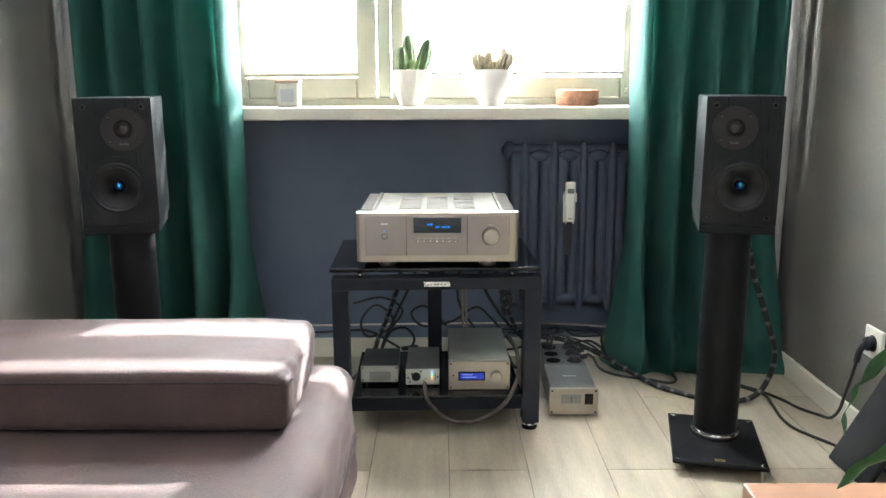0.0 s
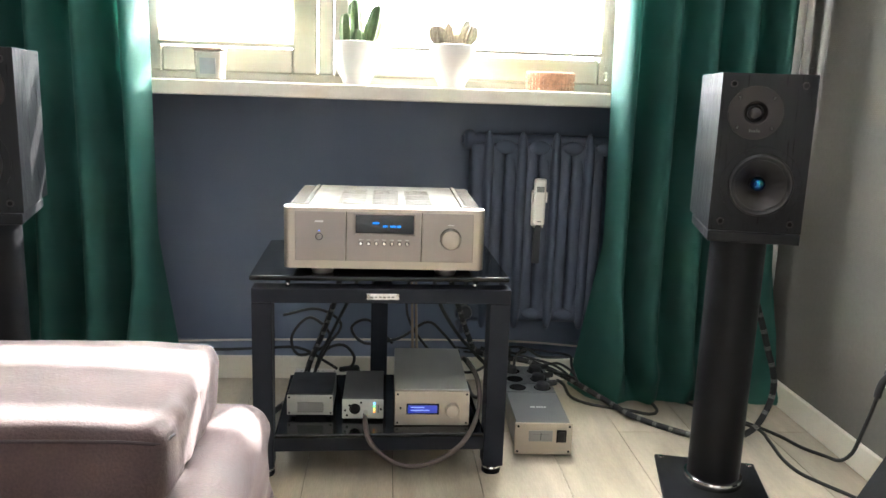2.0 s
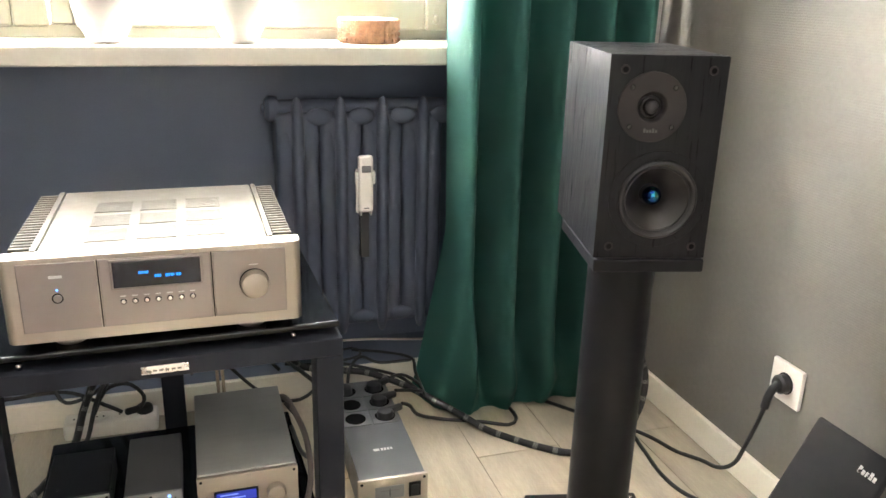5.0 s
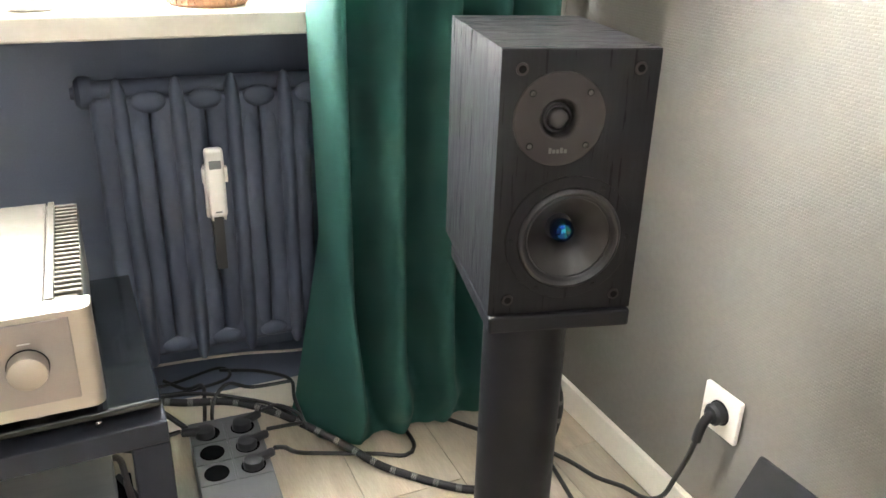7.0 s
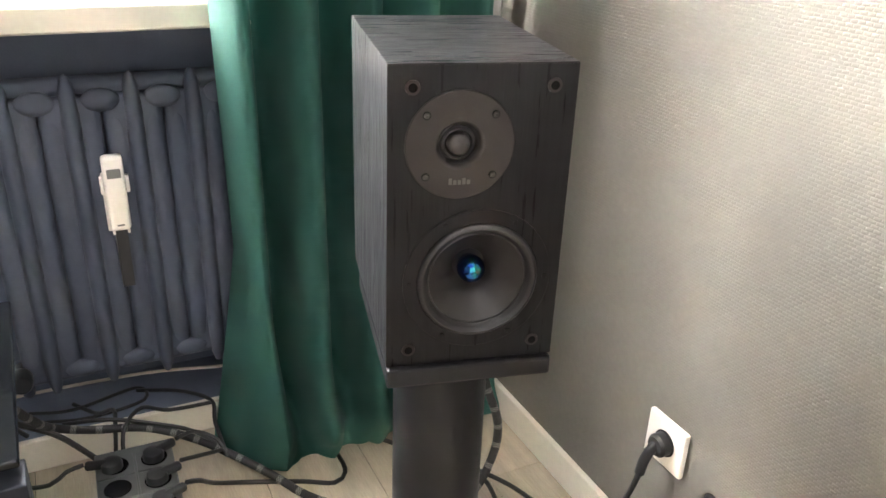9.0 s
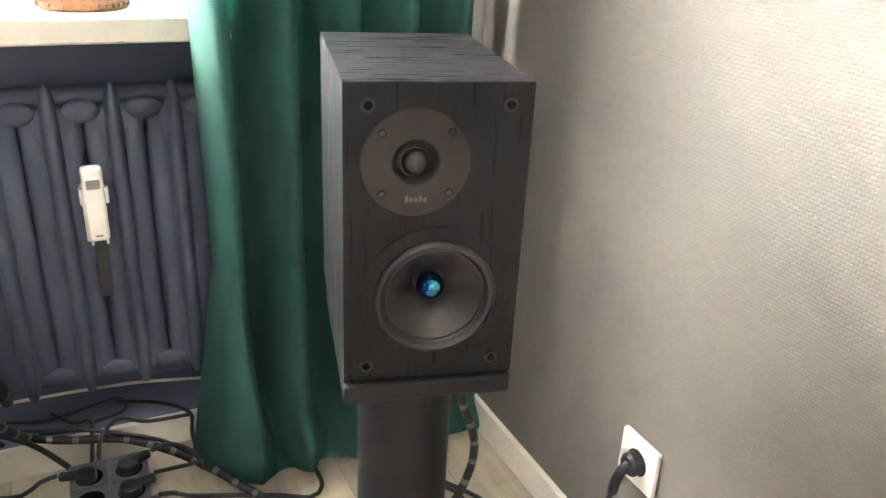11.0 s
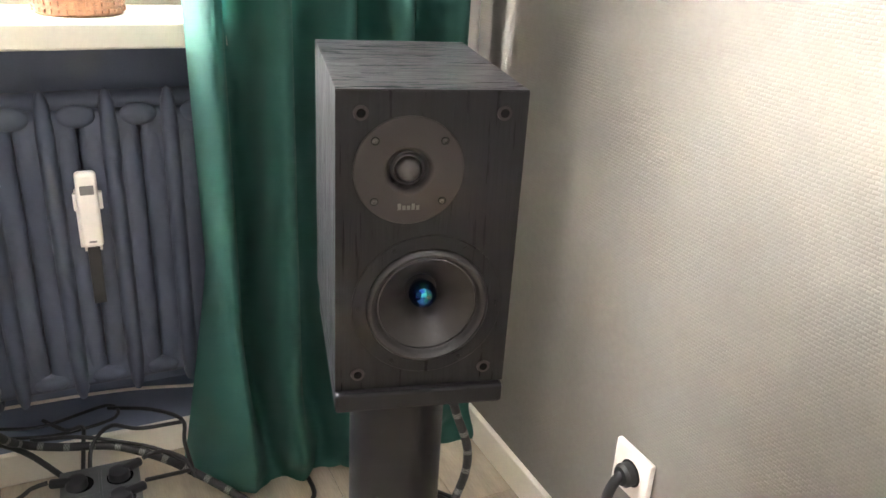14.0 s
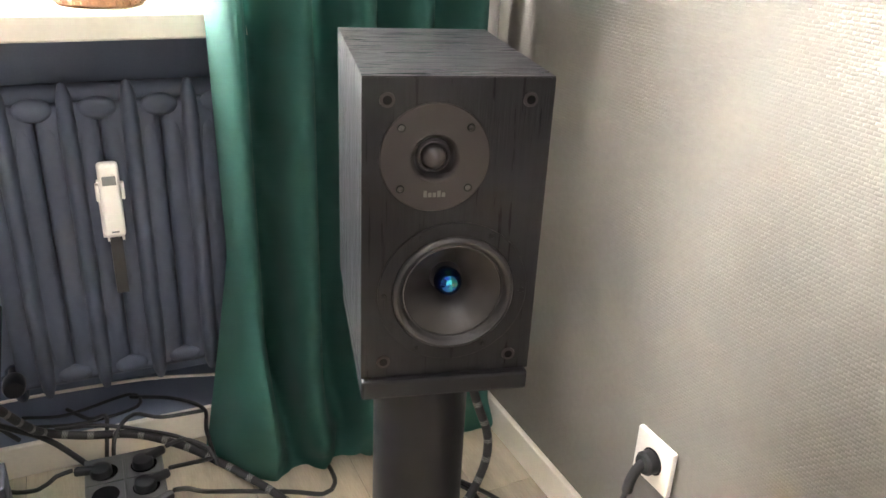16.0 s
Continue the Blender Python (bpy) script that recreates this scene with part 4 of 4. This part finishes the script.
def mains_plug(x, y, z, yaw, tilt=(0, 0)):
    p = thing("mains_plug", "black moulded mains plug in conditioner outlet", "plug", pose(x, y, z, 0, 0, yaw), group="mains plugs")
    part("plug_body", lathe([(0, 0), (0.0185, 0), (0.0185, 0.010), (0.0165, 0.0145), (0.010, 0.017), (0, 0.0175)], 24), M_CABLE, p)
    part("plug_neck", bx(bmesh.new(), 0.004, 0.044, -0.0075, 0.0075, 0.003, 0.0175, 0.005, 2), M_CABLE, p)
    return p


for x, y, yaw in ((0.420, 2.345, 20), (0.420, 2.407, 15), (0.422, 2.470, 25), (0.352, 2.470, 168)):
    mains_plug(x, y, 0.0880, yaw)


# ---- wall socket and plug ----
so = thing("wall_socket", "white square wall socket with black plug", "socket", pose(1.135, 1.952, 0.275, 0, 0, -90))
part("plate", box(-0.041, 0.041, -0.010, 0, -0.041, 0.041, 0.003), M_PLASTIC, so)
part("well", lathe([(0.022, 0), (0.0215, 0.0012), (0.0195, 0.0012), (0.019, 0.0004), (0, 0.0004)], 28, pose(0, -0.010, 0) @ FORWARD), M_CLOTH, so)
p = thing("angled_plug", "black angled mains plug in wall socket", "plug", pose(1.1245, 1.952, 0.275, 0, 0, -90))
part("plug_disc", lathe([(0, 0), (0.019, 0), (0.019, 0.014), (0.015, 0.019), (0, 0.02)], 28, FORWARD), M_CABLE, p)
part("plug_grip", tube([(0, -0.012, 0.004), (-0.003, -0.024, -0.010), (-0.006, -0.030, -0.030), (-0.008, -0.032, -0.052)], 0.0085, 10, 0.01), M_CABLE, p)

# ---- loudspeaker grille leaning on the wall ----
gm = Matrix.Translation((0.99, 1.852, 0.004)) @ Matrix.Rotation(radians(-88), 4, "Z") @ Matrix.Rotation(radians(-29), 4, "X")
gr = thing("speaker_grille", "black cloth loudspeaker grille leaning against grey wall", "grille", gm)
part("cloth_panel", box(0, 0.168, -0.006, 0.008, 0, 0.288, 0.005, 3), M_CLOTH, gr)
for k in range(5):
    part("logo_bar", box(0.118 + 0.0078 * k, 0.1235 + 0.0078 * k, -0.0072, -0.006, 0.243, 0.252 + (0.004 if k in (0, 3) else 0)), M_BADGE, gr)

# ---- sofa ----
def soft_block(x0, x1, y0, y1, z0, z1, r, sag=0.0, seed=0, cut=14):
    """Upholstered block: rounded box with a slightly uneven skin."""
    bm = box(x0, x1, y0, y1, z0, z1, r, 6)
    long_edges = [e for e in bm.edges if e.calc_length() > 0.12]
    bmesh.ops.subdivide_edges(bm, edges=long_edges, cuts=cut, use_grid_fill=True)
    for v in bm.verts:
        n = noise.noise(Vector((v.co.x * 7, v.co.y * 7, v.co.z * 7 + seed)))
        n2 = noise.noise(Vector((v.co.x * 23, v.co.y * 23, v.co.z * 23 + seed)))
        n3 = noise.noise(Vector((v.co.x * 60, v.co.y * 45, v.co.z * 60 + seed)))
        v.co += Vector((0.002 * n, 0.002 * n, 0.0022 * n + 0.0012 * n2 + 0.0006 * n3))
    return bm


sofa = thing("sofa", "mauve velvet sofa bed with rounded seat block", "sofa", pose(0, 0, 0))
bm = soft_block(-1.15, -0.188, 0.72, 1.635, 0.05, 0.352, 0.045, seed=2, cut=26)
for v in bm.verts:
    side = max(0.0, 1 - (-0.188 - v.co.x) / 0.08)
    v.co.x += 0.008 * side * noise.noise(Vector((v.co.y * 9, v.co.z * 22, 11))) + 0.003 * side * noise.noise(Vector((v.co.y * 30, v.co.z * 30, 4)))
part("seat", bm, M_SOFA, sofa)
for x in (-1.10, -0.25):
    for y in (0.78, 1.57):
        part("foot", lathe([(0, 0), (0.02, 0), (0.024, 0.052), (0, 0.052)], 20, pose(x, y, 0)), M_BLACK, sofa)
part("seam", tube([(-0.187, 0.76, 0.20), (-0.1865, 1.1, 0.20), (-0.1865, 1.59, 0.20)], 0.0025, 6, 0.04), M_SOFA_PIPE, sofa)
bol = thing("bolster", "mauve velvet bolster cushion lying on the sofa", "cushion", pose(0, 0, 0))
bm = soft_block(-1.15, -0.262, 1.262, 1.60, 0.353, 0.463, 0.024, seed=7, cut=26)
for v in bm.verts:
    k = (v.co.z - 0.353) / 0.11
    # far side leans back a little, the end pulls into small gathers
    v.co.y -= 0.03 * (1 - k) * (v.co.y > 1.45)
    end = max(0.0, 1 - (-0.262 - v.co.x) / 0.10)
    v.co.x += 0.005 * end * noise.noise(Vector((v.co.y * 40, v.co.z * 14, 3)))
    v.co.y += 0.004 * end * noise.noise(Vector((v.co.x * 50, v.co.z * 60, 5)))
    v.co.z -= 0.006 * end * k
part("cover", bm, M_SOFA, bol)
part("piping", tube([(-1.13, 1.2605, 0.446), (-0.7, 1.2595, 0.447), (-0.36, 1.2605, 0.447), (-0.29, 1.2625, 0.444), (-0.270, 1.270, 0.440), (-0.260, 1.30, 0.438)], 0.0022, 6, 0.02), M_SOFA_PIPE, bol)

# ---- sill things ----
def plant_pot(x, label):
    p = thing("plant_pot", label, "plant pot", pose(x, 2.645, SILL_Z), group="white cactus pots")
    k = 1.12
    prof = [(0, 0), (0.031, 0), (0.0338, 0.003), (0.0352, 0.010), (0.0445, 0.027), (0.0515, 0.047), (0.0560, 0.073), (0.058, 0.104), (0.0565, 0.105), (0.054, 0.100), (0.048, 0.07), (0, 0.065)]
    part("pot", lathe([(k * r, k * z) for r, z in prof], 48), M_CERAMIC, p)
    part("soil", lathe([(0.0585, 0.098), (0.045, 0.103), (0.02, 0.104), (0, 0.105)], 32), M_SOIL, p)
    return p


def ribbed_column(parent, x, y, h, r, lx, ly, ribs=6, material=None, oval=False, name="cactus_stem"):
    """A ribbed cactus column that leans by (lx, ly) over its height, with spines on the ribs."""
    bm = bmesh.new()
    n, m = ribs * 6, 26
    rings = []
    for k in range(m + 1):
        t = k / m
        rr = r * (0.82 + 0.25 * math.sin(math.pi * min(t * 1.1, 1))) * (1 if t < 0.80 else math.sqrt(max(0.004, 1 - ((t - 0.80) / 0.2005) ** 2)))
        if oval:
            rr = r * math.sqrt(max(0.0015, 1 - ((t - 0.55) / 0.4505) ** 2)) if t > 0.55 else r * (0.72 + 0.28 * math.sin(math.pi * t / 1.1))
        ring = []
        for i in range(n):
            a = 2 * math.pi * i / n
            q = rr * (1 + 0.16 * math.cos(ribs * a))
            ring.append(bm.verts.new((x + lx * t + q * math.cos(a), y + ly * t + q * math.sin(a), 0.10 + h * t)))
        rings.append(ring)
    for a, b in zip(rings, rings[1:]):
        for i in range(n):
            bm.faces.new((a[i], a[(i + 1) % n], b[(i + 1) % n], b[i]))
    bm.faces.new(rings[-1])
    st = part(name, bm, material or M_CACTUS, parent)
    sb = bmesh.new()
    for k in range(1, m):
        t = k / m
        for i in range(ribs):
            a = 2 * math.pi * i / ribs
            rs = r * ((math.sqrt(max(0.0015, 1 - ((t - 0.55) / 0.4505) ** 2)) if t > 0.55 else 0.72 + 0.28 * math.sin(math.pi * t / 1.1)) if oval else (1.0 if t < 0.8 else math.sqrt(max(0.004, 1 - ((t - 0.8) / 0.2005) ** 2)))) * 1.1
            base = Vector((x + lx * t + rs * math.cos(a), y + ly * t + rs * math.sin(a), 0.10 + h * t))
            for d in (-0.5, 0.5):
                tip = base + 0.006 * Vector((math.cos(a + d), math.sin(a + d), 0.3))
                side = Vector((-math.sin(a), math.cos(a), 0)) * 0.0005
                sb.faces.new((sb.verts.new(base - side), sb.verts.new(base + side), sb.verts.new(tip)))
    tagged(part("spines", sb, M_SPINE, st), kind="stuff")


plant_pot(-0.095, "white glazed ceramic pot on the window sill")
plant_pot(0.172, "white glazed ceramic pot on the window sill")
c1 = thing("cactus", "tall green ribbed column cactus in white pot", "cactus", pose(-0.095, 2.645, SILL_Z + 0.001))
ribbed_column(c1, -0.004, 0.016, 0.132, 0.0175, -0.004, 0.006)
ribbed_column(c1, -0.026, -0.010, 0.090, 0.0165, -0.004, 0.0)
ribbed_column(c1, 0.032, -0.002, 0.116, 0.0185, 0.026, 0.0)
ribbed_column(c1, 0.006, -0.028, 0.048, 0.013, 0.0, 0.0)
c2 = thing("cactus", "woolly pale brown clustered cactus in white pot", "cactus", pose(0.172, 2.645, SILL_Z + 0.001))
for x, y, h, r, lx, ly in ((-0.032, 0.0, 0.058, 0.0155, -0.014, 0), (-0.009, 0.018, 0.066, 0.0085, -0.003, 0.004), (0.026, -0.004, 0.060, 0.0165, 0.022, 0), (0.030, 0.022, 0.074, 0.010, 0.010, 0.006), (-0.004, -0.022, 0.034, 0.008, 0, -0.004), (0.013, -0.026, 0.022, 0.0085, 0.003, -0.004), (0.009, 0.006, 0.040, 0.0065, 0.002, 0)):
    ribbed_column(c2, x, y, h * 1.2, r * 1.4, lx * 1.15, ly, 11, M_CACTUS2, True)

can = thing("candle_jar", "square grey candle jar with dark wooden lid", "candle", pose(-0.495, 2.645, SILL_Z))
bm = box(-0.034, 0.034, -0.034, 0.034, 0.0, 0.078, 0.006, 3)
for v in bm.verts:
    v.co.x *= 1 + 1.2 * v.co.z
    v.co.y *= 1 + 1.2 * v.co.z
part("jar", bm, M_CANDLE, can)
part("lid", box(-0.039, 0.039, -0.039, 0.039, 0.0785, 0.085, 0.002), M_WOODLID, can)
part("label", box(-0.021, 0.021, -0.0405, -0.0365, 0.016, 0.058), M_PAPER, can, "plain grey paper label")

bk = thing("woven_box", "low round woven brown box on window sill", "box", pose(0.458, 2.67, SILL_Z))
part("box_body", lathe([(0, 0), (0.066, 0), (0.068, 0.004), (0.068, 0.034), (0, 0.034)], 48), M_BASKET, bk)
part("lid", lathe([(0.0695, 0.030), (0.0705, 0.034), (0.0700, 0.050), (0.066, 0.0535), (0, 0.0540)], 48), M_BASKET, bk)
bm = bmesh.new()
for k in range(36):
    a = 2 * math.pi * k / 36
    for j in range(4):
        z = 0.005 + 0.012 * j + (0.003 if j > 2 else 0)
        b2 = bmesh.ops.create_cube(bm, size=1.0)
        mm = pose(0.0695 * math.cos(a), 0.0695 * math.sin(a), z + 0.003, 0, 0, math.degrees(a)) @ Matrix.Diagonal((0.0035, 0.0085, 0.0075 if (k + j) % 2 else 0.005, 1))
        bmesh.ops.transform(bm, matrix=mm, verts=b2["verts"])
tagged(part("weave", bm, M_BASKET, bk), kind="stuff")

# ---- power strip behind the rack ----
ps = thing("power_strip", "white multi-way power strip on the floor", "power strip", pose(-0.165, 2.592, 0))
part("strip_body", box(-0.10, 0.10, -0.028, 0.028, 0, 0.038, 0.006), M_PLASTIC, ps)
for k in range(4):
    w = part("strip_outlet", lathe([(0.019, 0.0), (0.0185, 0.002), (0.0165, 0.002), (0.016, 0.0008), (0, 0.0008)], 24, pose(-0.072 + 0.048 * k, 0, 0.0375)), M_PLASTIC, ps)
    for d in (-0.007, 0.007):
        part("pin_hole", lathe([(0, 0), (0.0022, 0), (0.0022, 0.0008), (0, 0.0008)], 10, pose(-0.072 + 0.048 * k + d, 0, 0.0385)), M_CLOTH, w)

# ---- cables ----
def cable(pts, r, material, label, group="", n=8):
    return solo("cable", tube(pts, r, n), material, label, "cable", group or "loose cables")


F = 0.008
cable([(-0.71, 2.75, 0.072), (-0.43, 2.772, 0.073), (-0.1, 2.785, 0.073), (0.18, 2.79, 0.073), (0.36, 2.785, 0.073), (0.48, 2.772, 0.073), (0.60, 2.742, 0.073), (0.71, 2.73, 0.072)], 0.0035, M_WHITECABLE, "thin white cable lying on the wall ledge")
cable([(0.16, 2.40, 0.40), (0.19, 2.47, 0.30), (0.24, 2.56, 0.16), (0.27, 2.61, 0.10), (0.33, 2.60, 0.085), (0.42, 2.575, 0.08), (0.50, 2.53, 0.062), (0.565, 2.475, 0.04), (0.625, 2.41, 0.02), (0.68, 2.335, F), (0.80, 2.22, F), (0.890, 2.21, F), (0.952, 2.22, 0.028), (0.986, 2.225, 0.085), (0.995, 2.225, 0.135), (0.986, 2.22, 0.185), (0.966, 2.22, 0.24), (0.946, 2.22, 0.30), (0.919, 2.22, 0.372), (0.902, 2.215, 0.42), (0.86, 2.17, 0.54), (0.80, 2.085, 0.69)], 0.008, M_FLECK, "thick black braided loudspeaker cable with pale flecks", n=12)
cable([(-0.12, 2.39, 0.43), (-0.13, 2.43, 0.33), (-0.17, 2.50, 0.20), (-0.21, 2.52, 0.10), (-0.24, 2.46, 0.03), (-0.33, 2.30, F), (-0.46, 2.18, F), (-0.62, 2.18, F), (-0.80, 2.24, F), (-0.92, 2.25, 0.05), (-0.88, 2.20, 0.3), (-0.81, 2.14, 0.55), (-0.77, 2.10, 0.69)], 0.008, M_FLECK, "thick black braided loudspeaker cable with pale flecks", n=12)
C = 0.0045
cable([(0.463, 2.362, 0.103), (0.485, 2.38, 0.085), (0.52, 2.425, 0.03), (0.582, 2.432, C), (0.672, 2.394, C), (0.727, 2.366, C), (0.755, 2.385, C), (0.76, 2.43, C), (0.75, 2.52, C)], C, M_CABLE, "black mains cable running under the curtain")
cable([(0.463, 2.424, 0.103), (0.50, 2.44, 0.09), (0.535, 2.465, 0.07), (0.545, 2.50, 0.05), (0.50, 2.53, 0.08), (0.44, 2.565, 0.09), (0.36, 2.60, 0.10), (0.28, 2.64, 0.085)], 0.004, M_CABLE, "black mains cable looping behind conditioner")
cable([(0.465, 2.488, 0.103), (0.50, 2.50, 0.10), (0.54, 2.49, 0.075), (0.55, 2.47, 0.05), (0.545, 2.54, 0.08), (0.55, 2.60, 0.09), (0.50, 2.68, 0.075), (0.42, 2.72, 0.0725)], 0.004, M_CABLE, "black mains cable looping behind conditioner")
cable([(0.308, 2.478, 0.103), (0.28, 2.475, 0.10), (0.25, 2.47, 0.085), (0.19, 2.50, 0.08), (0.12, 2.54, 0.13), (0.06, 2.50, 0.24), (0.06, 2.42, 0.38)], 0.004, M_CABLE, "black mains cable from conditioner up to rack")
cable([(0.55, 2.60, 0.085), (0.47, 2.615, 0.08), (0.42, 2.60, 0.11), (0.385, 2.565, 0.10), (0.375, 2.545, 0.06), (0.38, 2.54, 0.006)], 0.004, M_CABLE, "black cable over the baseboard")
cable([(0.30, 2.72, 0.0725), (0.34, 2.67, 0.0725), (0.37, 2.63, 0.10), (0.37, 2.60, 0.09), (0.36, 2.565, 0.03)], 0.004, M_CABLE, "black cable over the wall ledge")
cable([(0.22, 2.72, 0.0725), (0.30, 2.70, 0.0725), (0.42, 2.73, 0.0725), (0.43, 2.68, 0.0725), (0.33, 2.66, 0.0725), (0.24, 2.68, 0.0725)], 0.0035, M_CABLE, "thin black cable coiled on the wall ledge")
cable([(1.092, 1.960, 0.222), (1.090, 1.968, 0.185), (1.088, 1.985, 0.13), (1.088, 2.01, 0.065), (1.092, 2.06, 0.02), (1.088, 2.115, C), (1.054, 2.160, C), (1.03, 2.225, C), (0.985, 2.30, C), (0.92, 2.37, C), (0.85, 2.46, C)], C, M_CABLE, "black mains cable from wall socket")
cable([(0.93, 2.345, C), (0.99, 2.27, C), (0.985, 2.19, C), (0.972, 2.10, C), (0.977, 2.03, C), (1.005, 1.975, C), (1.04, 1.92, C), (1.085, 1.84, C), (1.10, 1.75, C)], C, M_CABLE, "black mains cable along the floor by baseboard")
cable([(-0.044, 2.043, 0.135), (-0.043, 2.02, 0.128), (-0.030, 1.995, 0.095), (0.02, 1.978, 0.058), (0.075, 1.976, 0.050), (0.13, 1.985, 0.066), (0.18, 2.005, 0.100), (0.212, 2.05, 0.150), (0.218, 2.13, 0.190), (0.208, 2.24, 0.195), (0.20, 2.34, 0.17), (0.18, 2.42, 0.12)], 0.0055, M_BROWN, "brown braided headphone cable looping before the shelf", n=10)
cable([(0.195, 2.26, 0.2), (0.222, 2.22, 0.17), (0.225, 2.15, 0.145), (0.215, 2.20, 0.125), (0.21, 2.30, 0.12)], 0.0045, M_CABLE, "black cable curled beside silver unit")
for dx in (0, 0.011):
    cable([(0.066 + dx, 2.40, 0.43), (0.067 + dx, 2.43, 0.36), (0.070 + dx, 2.43, 0.26), (0.072 + dx, 2.38, 0.17)], 0.0035, M_TAN, "tan wire hanging behind the rack")
cable([(-0.06, 2.39, 0.42), (-0.09, 2.46, 0.32), (-0.15, 2.54, 0.18), (-0.19, 2.56, 0.09), (-0.21, 2.50, 0.03), (-0.23, 2.42, 0.05)], 0.005, M_CABLE, "black cable hanging behind the rack")
cable([(-0.20, 2.57, 0.06), (-0.16, 2.58, 0.15), (-0.22, 2.60, 0.20), (-0.27, 2.58, 0.15), (-0.25, 2.56, 0.10), (-0.18, 2.57, 0.12), (-0.13, 2.60, 0.18), (-0.20, 2.62, 0.22), (-0.30, 2.62, 0.20)], 0.0045, M_CABLE, "black cable loops behind the rack")
cable([(-0.62, 2.58, 0.11), (-0.48, 2.60, 0.10), (-0.36, 2.60, 0.105), (-0.25, 2.59, 0.11), (-0.17, 2.58, 0.07), (-0.14, 2.58, 0.05)], 0.0045, M_CABLE, "black cable running to power strip")
cable([(-0.10, 2.585, 0.05), (-0.09, 2.57, 0.09), (-0.12, 2.56, 0.13), (-0.17, 2.58, 0.11), (-0.20, 2.585, 0.05)], 0.0045, M_CABLE, "short black cable loop on power strip")
cable([(0.02, 2.55, 0.14), (-0.05, 2.58, 0.20), (-0.10, 2.60, 0.17), (-0.06, 2.58, 0.13), (0.04, 2.57, 0.15), (0.12, 2.60, 0.19), (0.17, 2.62, 0.15), (0.22, 2.62, 0.09)], 0.0045, M_CABLE, "black cable loops behind the rack")
cable([(0.12, 2.40, 0.42), (0.14, 2.47, 0.30), (0.20, 2.55, 0.18), (0.27, 2.60, 0.09), (0.34, 2.56, 0.03)], 0.0055, M_CABLE, "black cable hanging behind the rack")
mains_plug(-0.093, 2.592, 0.0390, 200)

# ---- table and plant beside the camera's start ----
tb = thing("side_table", "orange beech side table with square edges", "table", pose(0, 0, 0))
part("tabletop", box(0.38, 1.08, 0.25, 0.908, 0.425, 0.45, 0.002), M_TABLE, tb)
for x in (0.41, 1.05):
    for y in (0.28, 0.878):
        part("leg", box(x - 0.02, x + 0.02, y - 0.02, y + 0.02, 0, 0.4245, 0.003), M_TABLE, tb)
ho = thing("house_plant", "green house plant with long glossy drooping leaves", "plant", pose(0.74, 0.70, 0.45))
part("pot", lathe([(0, 0), (0.05, 0), (0.055, 0.005), (0.07, 0.11), (0.066, 0.11), (0.058, 0.09), (0, 0.09)], 36), M_CERAMIC, ho)
part("soil", lathe([(0.0615, 0.098), (0.03, 0.102), (0, 0.103)], 24), M_SOIL, ho)


def leaf(base, mid, tip, w, twist):
    """Stem from the pot and one pointed blade along the curve."""
    part("stem", tube([(0, 0, 0.10), Vector(base) * 0.5 + Vector((0, 0, 0.10)), base], 0.0025, 6, 0.02), M_LEAF, ho)
    L = spline([base, mid, tip], 0.008)
    bm = bmesh.new()
    rows = []
    side0 = (Vector(tip) - Vector(base)).cross(Vector((0, 0, 1))).normalized()
    for i, p in enumerate(L):
        t = i / (len(L) - 1)
        ww = w * (math.sin(math.pi * min(1, t * 0.93 + 0.05)) ** 0.75) * (1 - 0.25 * t) + 0.0004
        d = (L[min(i + 1, len(L) - 1)] - L[max(i - 1, 0)]).normalized()
        side = Matrix.Rotation(radians(twist), 3, d) @ side0
        up = side.cross(d)
        rows.append([bm.verts.new(p + side * ww * k + up * (0.35 * ww * k * k + 0.003 * math.sin(18 * t + k))) for k in (-1, -0.6, -0.25, 0, 0.25, 0.6, 1)])
    for a, b in zip(rows, rows[1:]):
        for k in range(6):
            bm.faces.new((a[k], a[k + 1], b[k + 1], b[k]))
    bmesh.ops.solidify(bm, geom=list(bm.faces), thickness=0.0008)
    part("leaf", bm, M_LEAF, ho)


leaf((-0.10, 0.165, 0.118), (-0.196, 0.18, 0.052), (-0.257, 0.18, 0.008), 0.021, 62)
leaf((-0.10, 0.16, 0.245), (-0.19, 0.178, 0.192), (-0.243, 0.18, 0.142), 0.019, 70)
leaf((-0.205, 0.19, 0.175), (-0.246, 0.185, 0.122), (-0.256, 0.18, 0.078), 0.0055, 70)
leaf((-0.06, 0.02, 0.24), (-0.14, 0.0, 0.27), (-0.22, -0.03, 0.2), 0.02, 0)
leaf((0.05, 0.04, 0.25), (0.12, 0.06, 0.29), (0.2, 0.08, 0.22), 0.02, 0)
leaf((0.0, -0.08, 0.22), (0.02, -0.16, 0.25), (0.03, -0.24, 0.18), 0.02, 0)

# ---- floor ----
floor = solo("floor", box(XW - 0.15, XE + 0.15, YS - 0.15, YN + 0.3, -0.12, -0.0025), M_UNDER, "pale oak laminate plank floor", "floor", kind="structure")
PW, PL = 0.197, 1.29
k0 = math.floor((XW - 0.02) / PW)
for k in range(k0, math.ceil((XE - 0.02) / PW)):
    x0, x1 = max(XW, 0.02 + PW * k), min(XE, 0.02 + PW * (k + 1))
    y = (1.803 if k % 2 == 0 else 2.262) - 4 * PL
    while y < YN:
        y0, y1 = max(YS, y), min(YN, y + PL)
        if y1 - y0 > 0.02:
            part("plank", box(x0 + 0.0007, x1 - 0.0007, y0 + 0.0007, y1 - 0.0007, -0.010, 0.0, 0.0006, 1), M_PLANK, floor)
        y += PL
